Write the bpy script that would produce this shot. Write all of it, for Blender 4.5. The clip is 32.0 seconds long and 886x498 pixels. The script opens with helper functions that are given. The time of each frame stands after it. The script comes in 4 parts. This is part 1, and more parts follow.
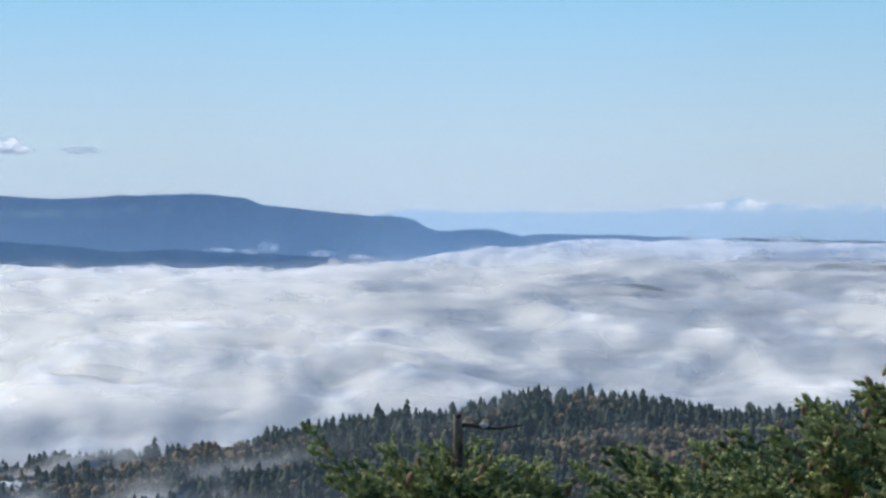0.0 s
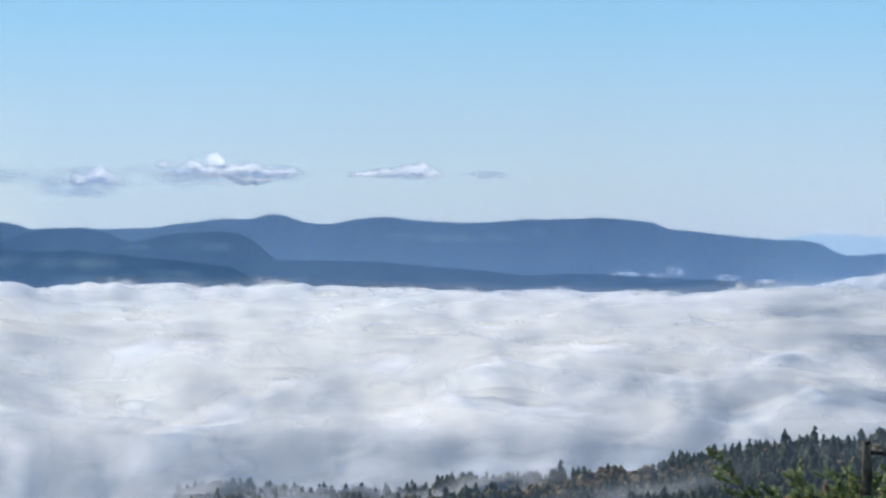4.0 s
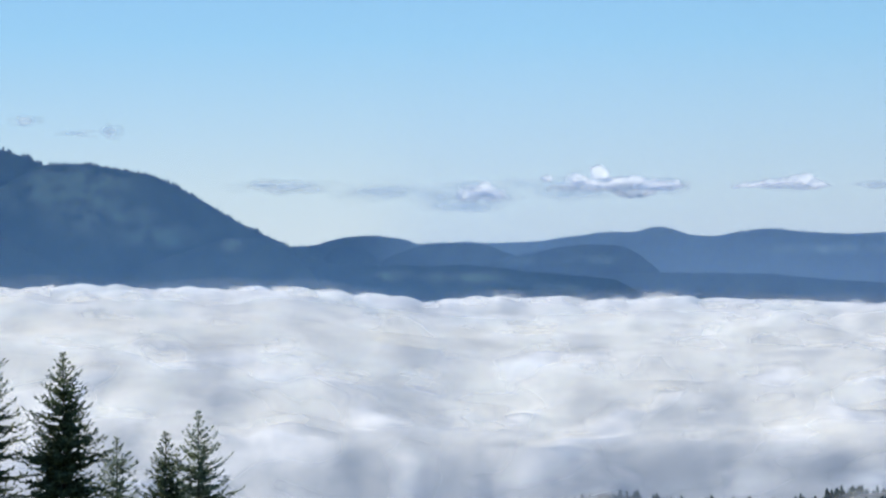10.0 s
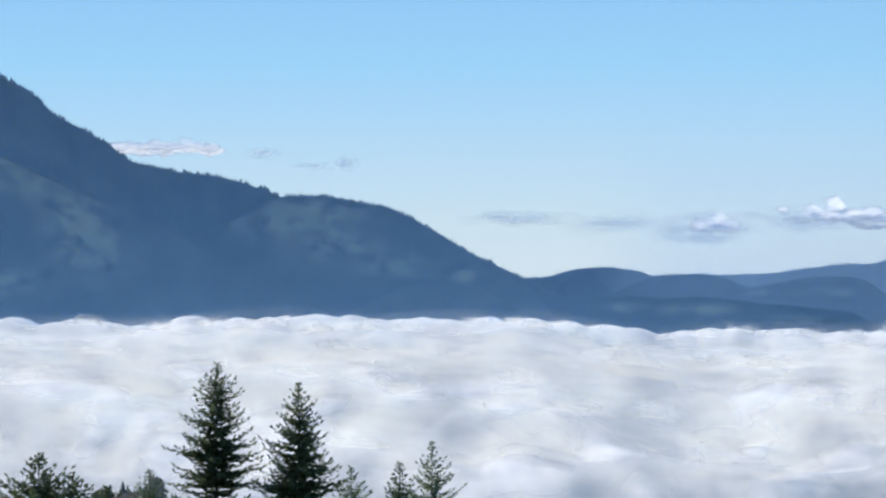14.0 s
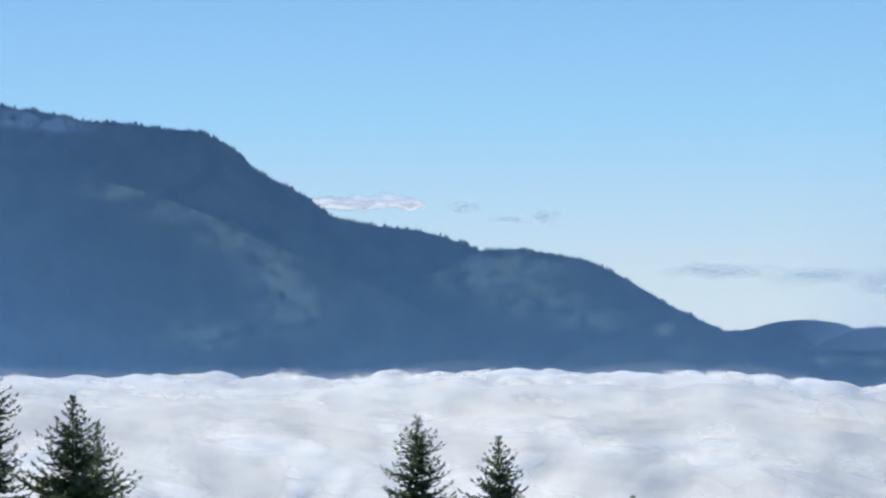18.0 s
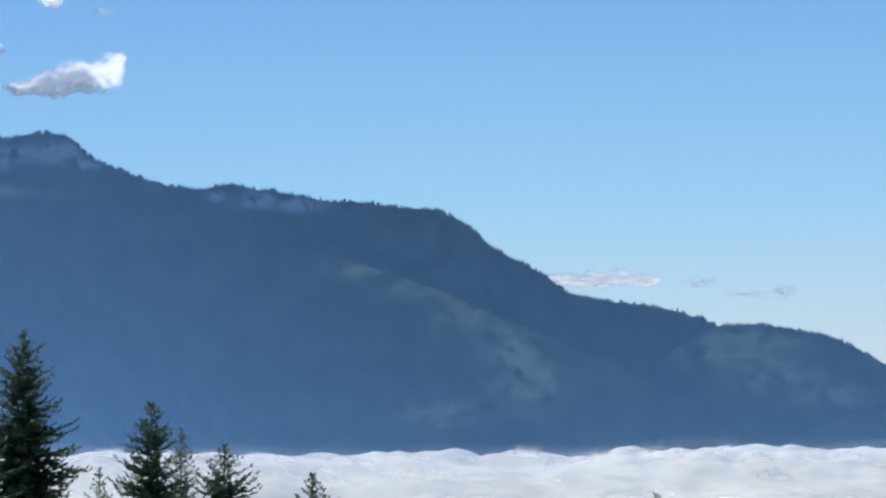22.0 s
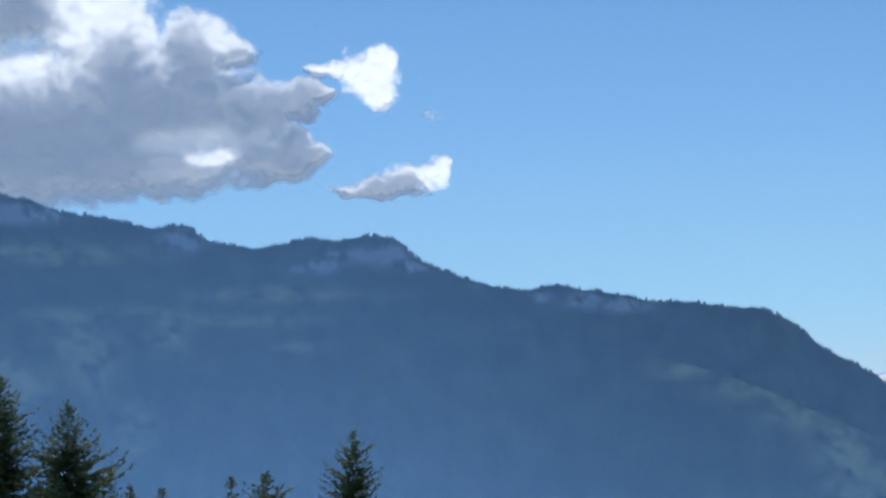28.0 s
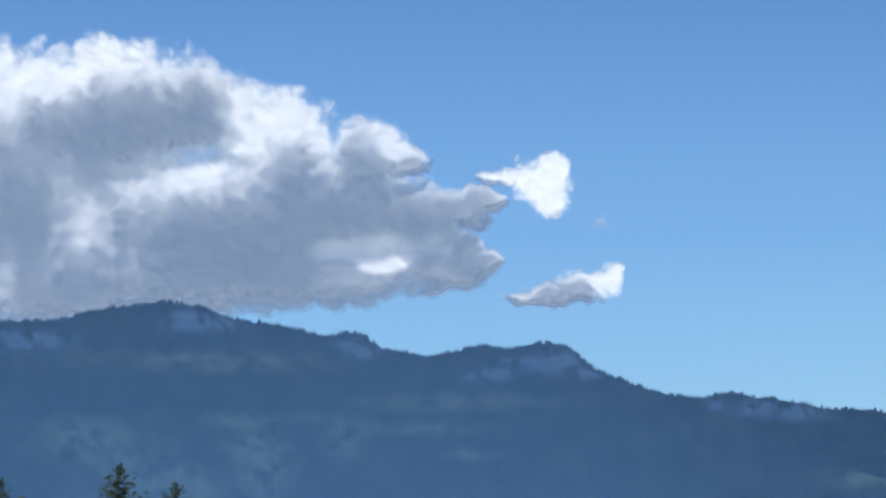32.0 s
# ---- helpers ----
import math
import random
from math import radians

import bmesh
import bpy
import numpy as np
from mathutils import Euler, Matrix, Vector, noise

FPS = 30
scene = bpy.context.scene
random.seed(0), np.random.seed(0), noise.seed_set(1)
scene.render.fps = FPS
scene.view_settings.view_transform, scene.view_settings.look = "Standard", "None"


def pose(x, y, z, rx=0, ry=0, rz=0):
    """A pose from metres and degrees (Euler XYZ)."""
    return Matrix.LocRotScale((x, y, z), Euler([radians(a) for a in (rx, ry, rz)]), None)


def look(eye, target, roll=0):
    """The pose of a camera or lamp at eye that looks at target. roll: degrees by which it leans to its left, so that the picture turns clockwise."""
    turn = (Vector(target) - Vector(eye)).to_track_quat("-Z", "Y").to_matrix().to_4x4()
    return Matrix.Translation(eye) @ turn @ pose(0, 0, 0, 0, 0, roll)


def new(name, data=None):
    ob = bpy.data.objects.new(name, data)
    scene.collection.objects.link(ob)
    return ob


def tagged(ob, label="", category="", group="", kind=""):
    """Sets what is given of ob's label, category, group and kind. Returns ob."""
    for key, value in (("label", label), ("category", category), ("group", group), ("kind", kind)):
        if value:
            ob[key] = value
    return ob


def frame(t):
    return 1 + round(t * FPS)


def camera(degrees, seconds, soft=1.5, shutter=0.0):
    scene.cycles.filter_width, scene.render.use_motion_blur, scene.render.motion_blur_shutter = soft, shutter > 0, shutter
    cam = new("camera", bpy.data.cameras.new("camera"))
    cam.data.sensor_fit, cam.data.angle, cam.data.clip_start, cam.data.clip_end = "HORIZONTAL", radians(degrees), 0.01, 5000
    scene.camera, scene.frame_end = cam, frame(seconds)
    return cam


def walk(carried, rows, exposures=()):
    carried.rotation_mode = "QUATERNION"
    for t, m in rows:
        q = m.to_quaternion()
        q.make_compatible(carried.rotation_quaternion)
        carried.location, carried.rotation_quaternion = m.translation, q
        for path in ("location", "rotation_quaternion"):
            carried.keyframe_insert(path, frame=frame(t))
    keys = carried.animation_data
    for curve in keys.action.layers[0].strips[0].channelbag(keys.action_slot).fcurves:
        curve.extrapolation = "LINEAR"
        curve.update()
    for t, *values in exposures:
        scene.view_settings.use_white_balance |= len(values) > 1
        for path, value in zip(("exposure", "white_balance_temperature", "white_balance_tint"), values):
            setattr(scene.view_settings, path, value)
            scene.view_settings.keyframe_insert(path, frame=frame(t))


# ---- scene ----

# The camera stands on one spot of a hillside viewpoint and pans to the left.
EYE = 1.65
cam = camera(20.0, 32.0, soft=2.5)
ROWS = [  # seconds, yaw to the left, pitch, roll
    (0, -0.000, -0.700, 0.000),
    (0.5, 0.954, -0.633, -0.007),
    (1, 2.552, -0.653, -0.010),
    (1.5, 4.118, -0.692, -0.211),
    (2, 5.270, -0.648, -0.043),
    (2.5, 6.309, -0.544, 0.134),
    (3, 7.491, -0.315, 0.059),
    (3.5, 8.467, -0.217, 0.013),
    (5.5, 11.267, -0.069, 0.036),
    (6, 12.001, -0.160, -0.265),
    (6.5, 12.458, -0.236, -0.441),
    (7, 13.139, -0.161, -0.467),
    (7.5, 13.948, 0.007, -0.454),
    (8, 14.561, 0.089, -0.367),
    (8.5, 15.258, 0.068, -0.577),
    (9, 15.949, 0.021, -0.607),
    (9.5, 16.695, 0.113, -0.367),
    (10, 18.002, 0.161, -0.422),
    (10.5, 19.190, 0.074, -0.553),
    (11, 19.382, -0.204, -0.354),
    (11.5, 20.114, -0.389, 0.001),
    (12, 21.126, -0.317, 0.275),
    (12.5, 21.930, -0.063, 0.169),
    (13, 22.458, 0.163, -0.143),
    (13.5, 22.878, 0.480, -0.329),
    (14, 23.317, 0.909, -0.273),
    (14.5, 23.827, 1.151, -0.212),
    (16.5, 26.121, 1.569, -0.472),
    (17, 26.567, 1.683, -0.391),
    (17.5, 27.152, 1.877, -0.365),
    (18, 27.857, 2.155, -0.417),
    (18.5, 28.416, 2.404, -0.546),
    (19, 29.055, 2.801, -0.533),
    (19.5, 29.489, 3.197, -0.470),
    (20, 29.743, 3.372, -0.475),
    (20.5, 30.389, 3.572, -0.437),
    (21, 31.146, 3.826, -0.607),
    (21.5, 32.138, 3.945, -0.690),
    (22, 33.230, 3.954, -0.682),
    (22.5, 34.210, 3.920, -0.670),
    (23, 34.969, 3.960, -0.860),
    (23.5, 35.776, 4.028, -0.863),
    (24, 36.415, 4.225, -0.692),
    (24.5, 36.958, 4.361, -0.447),
    (25, 37.612, 4.471, -0.461),
    (25.5, 38.431, 4.634, -0.677),
    (26, 39.238, 5.018, -0.851),
    (26.5, 39.840, 5.493, -0.737),
    (28.5, 40.923, 6.795, -0.382),
    (29, 41.355, 7.465, -0.250),
    (29.5, 41.900, 7.842, -0.302),
    (30, 42.272, 8.177, -0.407),
    (30.5, 42.632, 8.480, -0.339),
    (31, 43.389, 8.764, -0.274),
    (31.5, 44.083, 8.872, -0.164),
    (32, 44.600, 8.777, -0.055),
]
EXPOSURES = [(0.0, 0.06), (6.0, 0.04), (6.4, 0.0), (6.8, -0.25), (7.2, -0.34), (7.6, -0.22), (8.0, -0.04), (8.8, 0.03), (13.0, 0.1), (17.0, 0.08), (20.0, 0.08), (23.0, 0.0), (26.0, 0.06), (29.0, 0.0), (32.0, -0.04)]
walk(cam, [(t, pose(0, 0, EYE, 90 + pitch, 0, yaw) @ pose(0, 0, 0, 0, 0, roll)) for t, yaw, pitch, roll in ROWS], EXPOSURES)

# ---- world and sun ----
SUN_AZ, SUN_EL = 57.0, 37.0     # degrees to the left of the first view, and above the horizon
world = bpy.data.worlds.new("sky")
scene.world = world
world.use_nodes = True
wn = world.node_tree
sky = wn.nodes.new("ShaderNodeTexSky")
sky.sky_type = "NISHITA"
sky.sun_disc = False
sky.sun_elevation, sky.sun_rotation = radians(SUN_EL), radians(-SUN_AZ)
sky.altitude, sky.air_density, sky.dust_density, sky.ozone_density = 1500, 1.0, 0.2, 4.0
# clear autumn air: pale at the horizon, deepening to blue overhead
geo = wn.nodes.new("ShaderNodeTexCoord")
up = wn.nodes.new("ShaderNodeSeparateXYZ")
wn.links.new(geo.outputs["Generated"], up.inputs[0])
SKY = [(0, (0.70, 0.77, 0.75)), (1.5, (0.63, 0.745, 0.76)), (3, (0.50, 0.70, 0.815)), (5, (0.335, 0.635, 0.865)), (9, (0.20, 0.45, 0.80)), (14, (0.11, 0.285, 0.63)), (19, (0.085, 0.22, 0.55)), (60, (0.06, 0.18, 0.48))]
air = wn.nodes.new("ShaderNodeValToRGB")
while len(air.color_ramp.elements) < len(SKY):
    air.color_ramp.elements.new(0.5)
for e, (el, c) in zip(air.color_ramp.elements, SKY):
    e.position, e.color = math.sin(radians(el)), (*c, 1)
wn.links.new(up.outputs[2], air.inputs[0])
scaled = wn.nodes.new("ShaderNodeMix")
scaled.data_type, scaled.blend_type = "RGBA", "MULTIPLY"
scaled.inputs[0].default_value, scaled.inputs[7].default_value = 1.0, (0.1, 0.1, 0.1, 1)
wn.links.new(sky.outputs[0], scaled.inputs[6])
both = wn.nodes.new("ShaderNodeMix")
both.data_type = "RGBA"
both.inputs[0].default_value = 0.87
wn.links.new(scaled.outputs[2], both.inputs[6])
wn.links.new(air.outputs[0], both.inputs[7])
wn.links.new(both.outputs[2], wn.nodes["Background"].inputs["Color"])
wn.nodes["Background"].inputs["Strength"].default_value = 1.0

sun = new("sun", bpy.data.lights.new("sun", "SUN"))
sun.data.energy, sun.data.angle, sun.data.color = 4.7, radians(0.6), (1.0, 0.965, 0.92)
sa, se = radians(SUN_AZ), radians(SUN_EL)
sun.matrix_world = look((0, 0, 50), Vector((0, 0, 50)) - Vector((-math.sin(sa) * math.cos(se), math.cos(sa) * math.cos(se), math.sin(se))))

# ---- numeric helpers ----


def grad_noise(p, seed=0):
    """Smooth gradient noise in about -0.7..0.7 at the places p (n, 3)."""
    i = np.floor(p).astype(np.int64)
    f = p - i
    w = f * f * f * (f * (f * 6 - 15) + 10)
    out = np.zeros(len(p))
    for dx in (0, 1):
        for dy in (0, 1):
            for dz in (0, 1):
                h = (i[:, 0] + dx) * 374761393 + (i[:, 1] + dy) * 668265263 + (i[:, 2] + dz) * 2147483647 + seed * 974634777
                h = (h ^ (h >> 13)) * 1274126177
                h = h ^ (h >> 16)
                gx = ((h & 255) / 127.5) - 1
                gy = (((h >> 8) & 255) / 127.5) - 1
                gz = (((h >> 16) & 255) / 127.5) - 1
                wx = w[:, 0] if dx else 1 - w[:, 0]
                wy = w[:, 1] if dy else 1 - w[:, 1]
                wz = w[:, 2] if dz else 1 - w[:, 2]
                out += wx * wy * wz * (gx * (f[:, 0] - dx) + gy * (f[:, 1] - dy) + gz * (f[:, 2] - dz))
    return out


def fbm(p, octaves=4, gain=0.5, seed=0):
    total, a = np.zeros(len(p)), 1.0
    for k in range(octaves):
        total += a * grad_noise(p * 2.0 ** k + 17.3 * k, seed + k)
        a *= gain
    return total


def billow(p, octaves=3, gain=0.5, seed=0):
    """Rounded heaps with creases between them."""
    total, a = np.zeros(len(p)), 1.0
    for k in range(octaves):
        total += a * (np.sqrt(grad_noise(p * 2.0 ** k + 11.7 * k, seed + k) ** 2 + 0.004) * 2 - 0.4)
        a *= gain
    return total


def smooth(a, b, x):
    t = np.clip((x - a) / (b - a), 0, 1)
    return t * t * (3 - 2 * t)


def polar(az, r, z):
    """Places from degrees to the left of the first view, distance and height."""
    a = np.radians(az)
    return np.stack([-r * np.sin(a), r * np.cos(a), z + 0 * r], -1)


def lift(el, r):
    """The height that shows at el degrees above the horizon at the distance r."""
    return EYE + r * np.tan(np.radians(el))


def mesh_np(name, verts, faces, smooth_shade=True):
    """A mesh from arrays; faces is (n, 3) or (n, 4)."""
    me = bpy.data.meshes.new(name)
    verts, faces = np.asarray(verts, np.float32), np.asarray(faces, np.int32)
    n, k = faces.shape
    me.vertices.add(len(verts))
    me.vertices.foreach_set("co", verts.ravel())
    me.loops.add(n * k)
    me.loops.foreach_set("vertex_index", faces.ravel())
    me.polygons.add(n)
    me.polygons.foreach_set("loop_start", np.arange(0, n * k, k, dtype=np.int32))
    me.polygons.foreach_set("use_smooth", np.full(n, smooth_shade))
    me.update(calc_edges=True)
    return me


def sheet_faces(rows, cols, flip=False):
    i = np.arange(rows * cols).reshape(rows, cols)
    q = np.stack([i[:-1, :-1], i[:-1, 1:], i[1:, 1:], i[1:, :-1]], -1).reshape(-1, 4)
    return q[:, ::-1] if flip else q


def trimmed(faces, thick):
    """Only the faces that hold some vapour."""
    return faces[(thick[faces] > 0.004).any(1)]


def part(name, me, material, parent=None, label=""):
    """One mesh object, under a thing or a part if one is given. Takes a mesh or a bmesh."""
    if isinstance(me, bmesh.types.BMesh):
        bm, me = me, bpy.data.meshes.new(name)
        bm.to_mesh(me)
        bm.free()
    ob = new(name, me)
    if material and not me.materials:
        me.materials.append(material)
    ob.parent = parent
    return tagged(ob, label)


# ---- materials ----
def material(name, roughness=0.9):
    m = bpy.data.materials.new(name)
    m.use_nodes = True
    nt = m.node_tree
    b = nt.nodes["Principled BSDF"]
    b.inputs["Roughness"].default_value = roughness
    b.inputs["Specular IOR Level"].default_value = 0.2
    return m, nt, b


def noise_node(nt, scale, detail=4.0, source="Object", rough=0.55, stretch=None):
    tc = nt.nodes.new("ShaderNodeTexCoord")
    n = nt.nodes.new("ShaderNodeTexNoise")
    n.inputs["Scale"].default_value, n.inputs["Detail"].default_value, n.inputs["Roughness"].default_value = scale, detail, rough
    if stretch:
        mp = nt.nodes.new("ShaderNodeMapping")
        mp.inputs["Scale"].default_value = stretch
        nt.links.new(tc.outputs[source], mp.inputs[0])
        nt.links.new(mp.outputs[0], n.inputs["Vector"])
    else:
        nt.links.new(tc.outputs[source], n.inputs["Vector"])
    return n


def ramp(nt, source, stops):
    r = nt.nodes.new("ShaderNodeValToRGB")
    while len(r.color_ramp.elements) < len(stops):
        r.color_ramp.elements.new(0.5)
    for e, (p, c) in zip(r.color_ramp.elements, stops):
        e.position, e.color = p, (*c, 1) if len(c) == 3 else c
    nt.links.new(source, r.inputs[0])
    return r


def mix(nt, fac, a, b, blend="MIX"):
    n = nt.nodes.new("ShaderNodeMix")
    n.data_type, n.blend_type = "RGBA", blend
    for sock, v in ((n.inputs[0], fac), (n.inputs[6], a), (n.inputs[7], b)):
        if hasattr(v, "is_output"):
            nt.links.new(v, sock)
        else:
            sock.default_value = v if isinstance(v, (int, float)) else (*v, 1)
    return n.outputs[2]


def bump(nt, b, height, strength, distance):
    n = nt.nodes.new("ShaderNodeBump")
    n.inputs["Strength"].default_value, n.inputs["Distance"].default_value = strength, distance
    nt.links.new(height, n.inputs["Height"])
    nt.links.new(n.outputs[0], b.inputs["Normal"])


def mountain_material(name, dark, light, rock):
    """Conifer-covered slope; lighter patches where "pale" says so, bare frosted cliffs where "rock" does."""
    m, nt, b = material(name, 0.95)
    fine = noise_node(nt, 0.14, 5, rough=0.7)
    wide = noise_node(nt, 0.02, 5, rough=0.65)
    blotch = noise_node(nt, 0.022, 5, rough=0.68)
    crag = noise_node(nt, 0.035, 5, rough=0.65, stretch=(1, 1, 0.5))

    def patch(key, noise, low, high, gain):
        at = nt.nodes.new("ShaderNodeAttribute")
        at.attribute_name = key
        mul = nt.nodes.new("ShaderNodeMath")
        mul.operation, mul.use_clamp = "MULTIPLY", True
        g = nt.nodes.new("ShaderNodeMath")
        g.operation = "MULTIPLY"
        g.inputs[1].default_value = gain
        nt.links.new(at.outputs["Fac"], g.inputs[0])
        nt.links.new(g.outputs[0], mul.inputs[0])
        nt.links.new(ramp(nt, noise.outputs[0], [(low, (0, 0, 0)), (high, (1, 1, 1))]).outputs[0], mul.inputs[1])
        return mul.outputs[0]

    stand = mix(nt, ramp(nt, wide.outputs[0], [(0.45, (0, 0, 0)), (0.75, (0.22, 0.22, 0.22))]).outputs[0], dark, light)
    cover = mix(nt, patch("pale", blotch, 0.34, 0.6, 1.25), stand, light)
    cover = mix(nt, 0.6, cover, ramp(nt, fine.outputs[0], [(0.3, (0.65, 0.7, 0.74)), (0.7, (1, 1, 1))]).outputs[0], "MULTIPLY")
    nt.links.new(mix(nt, patch("rock", crag, 0.36, 0.6, 2.0), cover, rock), b.inputs["Base Color"])
    bump(nt, b, fine.outputs[0], 0.12, 2.0)
    return m


MAT_SLOPE = mountain_material("conifer_slope", (0.034, 0.05, 0.036), (0.26, 0.25, 0.135), (0.23, 0.24, 0.26))


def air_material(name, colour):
    """A see-through sheet whose colour imitates distant haze: scatters a little blue light, more of it where "thick"
    says so.
    """
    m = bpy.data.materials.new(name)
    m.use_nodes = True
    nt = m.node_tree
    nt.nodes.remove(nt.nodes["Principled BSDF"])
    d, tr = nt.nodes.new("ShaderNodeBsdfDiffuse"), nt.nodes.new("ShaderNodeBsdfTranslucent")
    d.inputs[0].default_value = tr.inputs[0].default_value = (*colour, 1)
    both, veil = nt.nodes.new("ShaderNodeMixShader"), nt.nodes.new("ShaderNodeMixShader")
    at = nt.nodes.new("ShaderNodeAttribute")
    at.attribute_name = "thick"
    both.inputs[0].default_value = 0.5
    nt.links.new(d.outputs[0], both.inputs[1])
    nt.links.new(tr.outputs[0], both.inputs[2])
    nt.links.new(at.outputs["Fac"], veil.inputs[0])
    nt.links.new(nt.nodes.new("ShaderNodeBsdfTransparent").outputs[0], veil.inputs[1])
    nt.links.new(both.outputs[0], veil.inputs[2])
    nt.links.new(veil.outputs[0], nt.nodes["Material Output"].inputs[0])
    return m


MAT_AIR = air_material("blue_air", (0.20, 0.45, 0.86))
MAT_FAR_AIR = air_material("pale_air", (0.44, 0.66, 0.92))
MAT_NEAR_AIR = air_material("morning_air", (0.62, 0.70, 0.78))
# the farthest range, a plain backdrop, glows: its haze and daylight are put into emission
MAT_RANGE_GLOW = bpy.data.materials.new("distant_range_glow")
MAT_RANGE_GLOW.use_nodes = True
nt = MAT_RANGE_GLOW.node_tree
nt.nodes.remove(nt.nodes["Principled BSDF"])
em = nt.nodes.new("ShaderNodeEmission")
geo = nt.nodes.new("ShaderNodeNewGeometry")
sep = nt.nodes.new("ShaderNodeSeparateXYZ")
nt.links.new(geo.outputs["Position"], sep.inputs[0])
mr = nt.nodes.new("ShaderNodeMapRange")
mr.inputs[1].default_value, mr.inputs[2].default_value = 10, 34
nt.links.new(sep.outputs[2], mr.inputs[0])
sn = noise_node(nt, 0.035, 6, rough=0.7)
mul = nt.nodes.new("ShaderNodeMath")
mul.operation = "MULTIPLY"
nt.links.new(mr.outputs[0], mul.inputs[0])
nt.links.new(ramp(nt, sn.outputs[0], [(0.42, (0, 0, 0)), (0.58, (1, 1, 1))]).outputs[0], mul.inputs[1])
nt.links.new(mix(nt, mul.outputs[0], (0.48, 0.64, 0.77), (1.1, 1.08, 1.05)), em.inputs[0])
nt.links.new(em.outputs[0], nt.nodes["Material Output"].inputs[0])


def cloud_material(name, colour, glow=0.45, alpha=None, thin=None):
    """Bright scattering vapour: part reflects, part lets light through. alpha: noise scale, low, high, most. thin: a
    greyer colour for thin places and painted shade.
    """
    m = bpy.data.materials.new(name)
    m.use_nodes = True
    nt = m.node_tree
    nt.nodes.remove(nt.nodes["Principled BSDF"])
    d = nt.nodes.new("ShaderNodeBsdfDiffuse")
    tr = nt.nodes.new("ShaderNodeBsdfTranslucent")
    d.inputs[0].default_value = tr.inputs[0].default_value = (*colour, 1)
    if thin:
        at = nt.nodes.new("ShaderNodeAttribute")
        at.attribute_name = "thin"
        col = mix(nt, at.outputs["Fac"], colour, thin)
        nt.links.new(col, d.inputs[0])
        nt.links.new(col, tr.inputs[0])
    ms = nt.nodes.new("ShaderNodeMixShader")
    ms.inputs[0].default_value = glow
    nt.links.new(d.outputs[0], ms.inputs[1])
    nt.links.new(tr.outputs[0], ms.inputs[2])
    last = ms.outputs[0]
    if alpha:
        scale, low, high, most = alpha
        at = nt.nodes.new("ShaderNodeAttribute")
        at.attribute_name = "thick"
        mul = nt.nodes.new("ShaderNodeMath")
        mul.operation = "MULTIPLY"
        mul.inputs[0].default_value = most
        if scale:
            n = noise_node(nt, scale, 4, rough=0.55, stretch=(1, 1, 2.5))
            nt.links.new(ramp(nt, n.outputs[0], [(low, (0, 0, 0)), (high, (most, most, most))]).outputs[0], mul.inputs[0])
        nt.links.new(at.outputs["Fac"], mul.inputs[1])
        clear = nt.nodes.new("ShaderNodeBsdfTransparent")
        m2 = nt.nodes.new("ShaderNodeMixShader")
        nt.links.new(mul.outputs[0], m2.inputs[0])
        nt.links.new(clear.outputs[0], m2.inputs[1])
        nt.links.new(last, m2.inputs[2])
        last = m2.outputs[0]
    nt.links.new(last, nt.nodes["Material Output"].inputs[0])
    return m


# "thin" greys the base colour, for the thin edge and for painted shade
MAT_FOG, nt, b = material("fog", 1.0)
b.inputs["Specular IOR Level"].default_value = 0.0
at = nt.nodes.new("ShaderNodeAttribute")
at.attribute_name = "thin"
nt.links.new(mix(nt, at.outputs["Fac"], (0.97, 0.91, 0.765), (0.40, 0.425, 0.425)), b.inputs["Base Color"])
b.inputs["Subsurface Weight"].default_value, b.inputs["Subsurface Scale"].default_value = 1.0, 20.0
b.inputs["Subsurface Radius"].default_value = (1, 1, 1)
MAT_PUFF = cloud_material("fog_puff", (0.97, 0.94, 0.87), 0.6, (0, 0, 1, 0.9))
# its thin colour repeats the fog's painted grey
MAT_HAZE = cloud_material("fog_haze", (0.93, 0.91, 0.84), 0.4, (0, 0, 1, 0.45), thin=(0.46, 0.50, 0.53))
MAT_VALLEY_MIST = cloud_material("valley_mist", (0.80, 0.83, 0.86), 0.6, (0, 0, 1, 0.5))
def heap_material(name, colour, glow, grain, swing, edge, most=1.0):
    """A skin of cloud whose ragged edge fades out. "thick" is above 0 inside. grain: noise scale, swing: how far it frays the edge, edge: the fade."""
    m = cloud_material(name, colour, glow, (0, 0, 1, most))
    nt = m.node_tree
    at = [n for n in nt.nodes if n.type == "ATTRIBUTE"][0]
    mul = [n for n in nt.nodes if n.type == "MATH"][0]
    n1 = noise_node(nt, grain, 6, rough=0.58)
    fray = nt.nodes.new("ShaderNodeMath")
    fray.operation = "MULTIPLY_ADD"
    fray.inputs[1].default_value = swing
    nt.links.new(n1.outputs[0], fray.inputs[0])
    nt.links.new(at.outputs["Fac"], fray.inputs[2])
    fade = nt.nodes.new("ShaderNodeMapRange")
    fade.interpolation_type = "SMOOTHSTEP"
    fade.inputs[1].default_value, fade.inputs[2].default_value = swing * 0.5, swing * 0.5 + edge
    nt.links.new(fray.outputs[0], fade.inputs[0])
    nt.links.new(fade.outputs[0], mul.inputs[1])
    return m


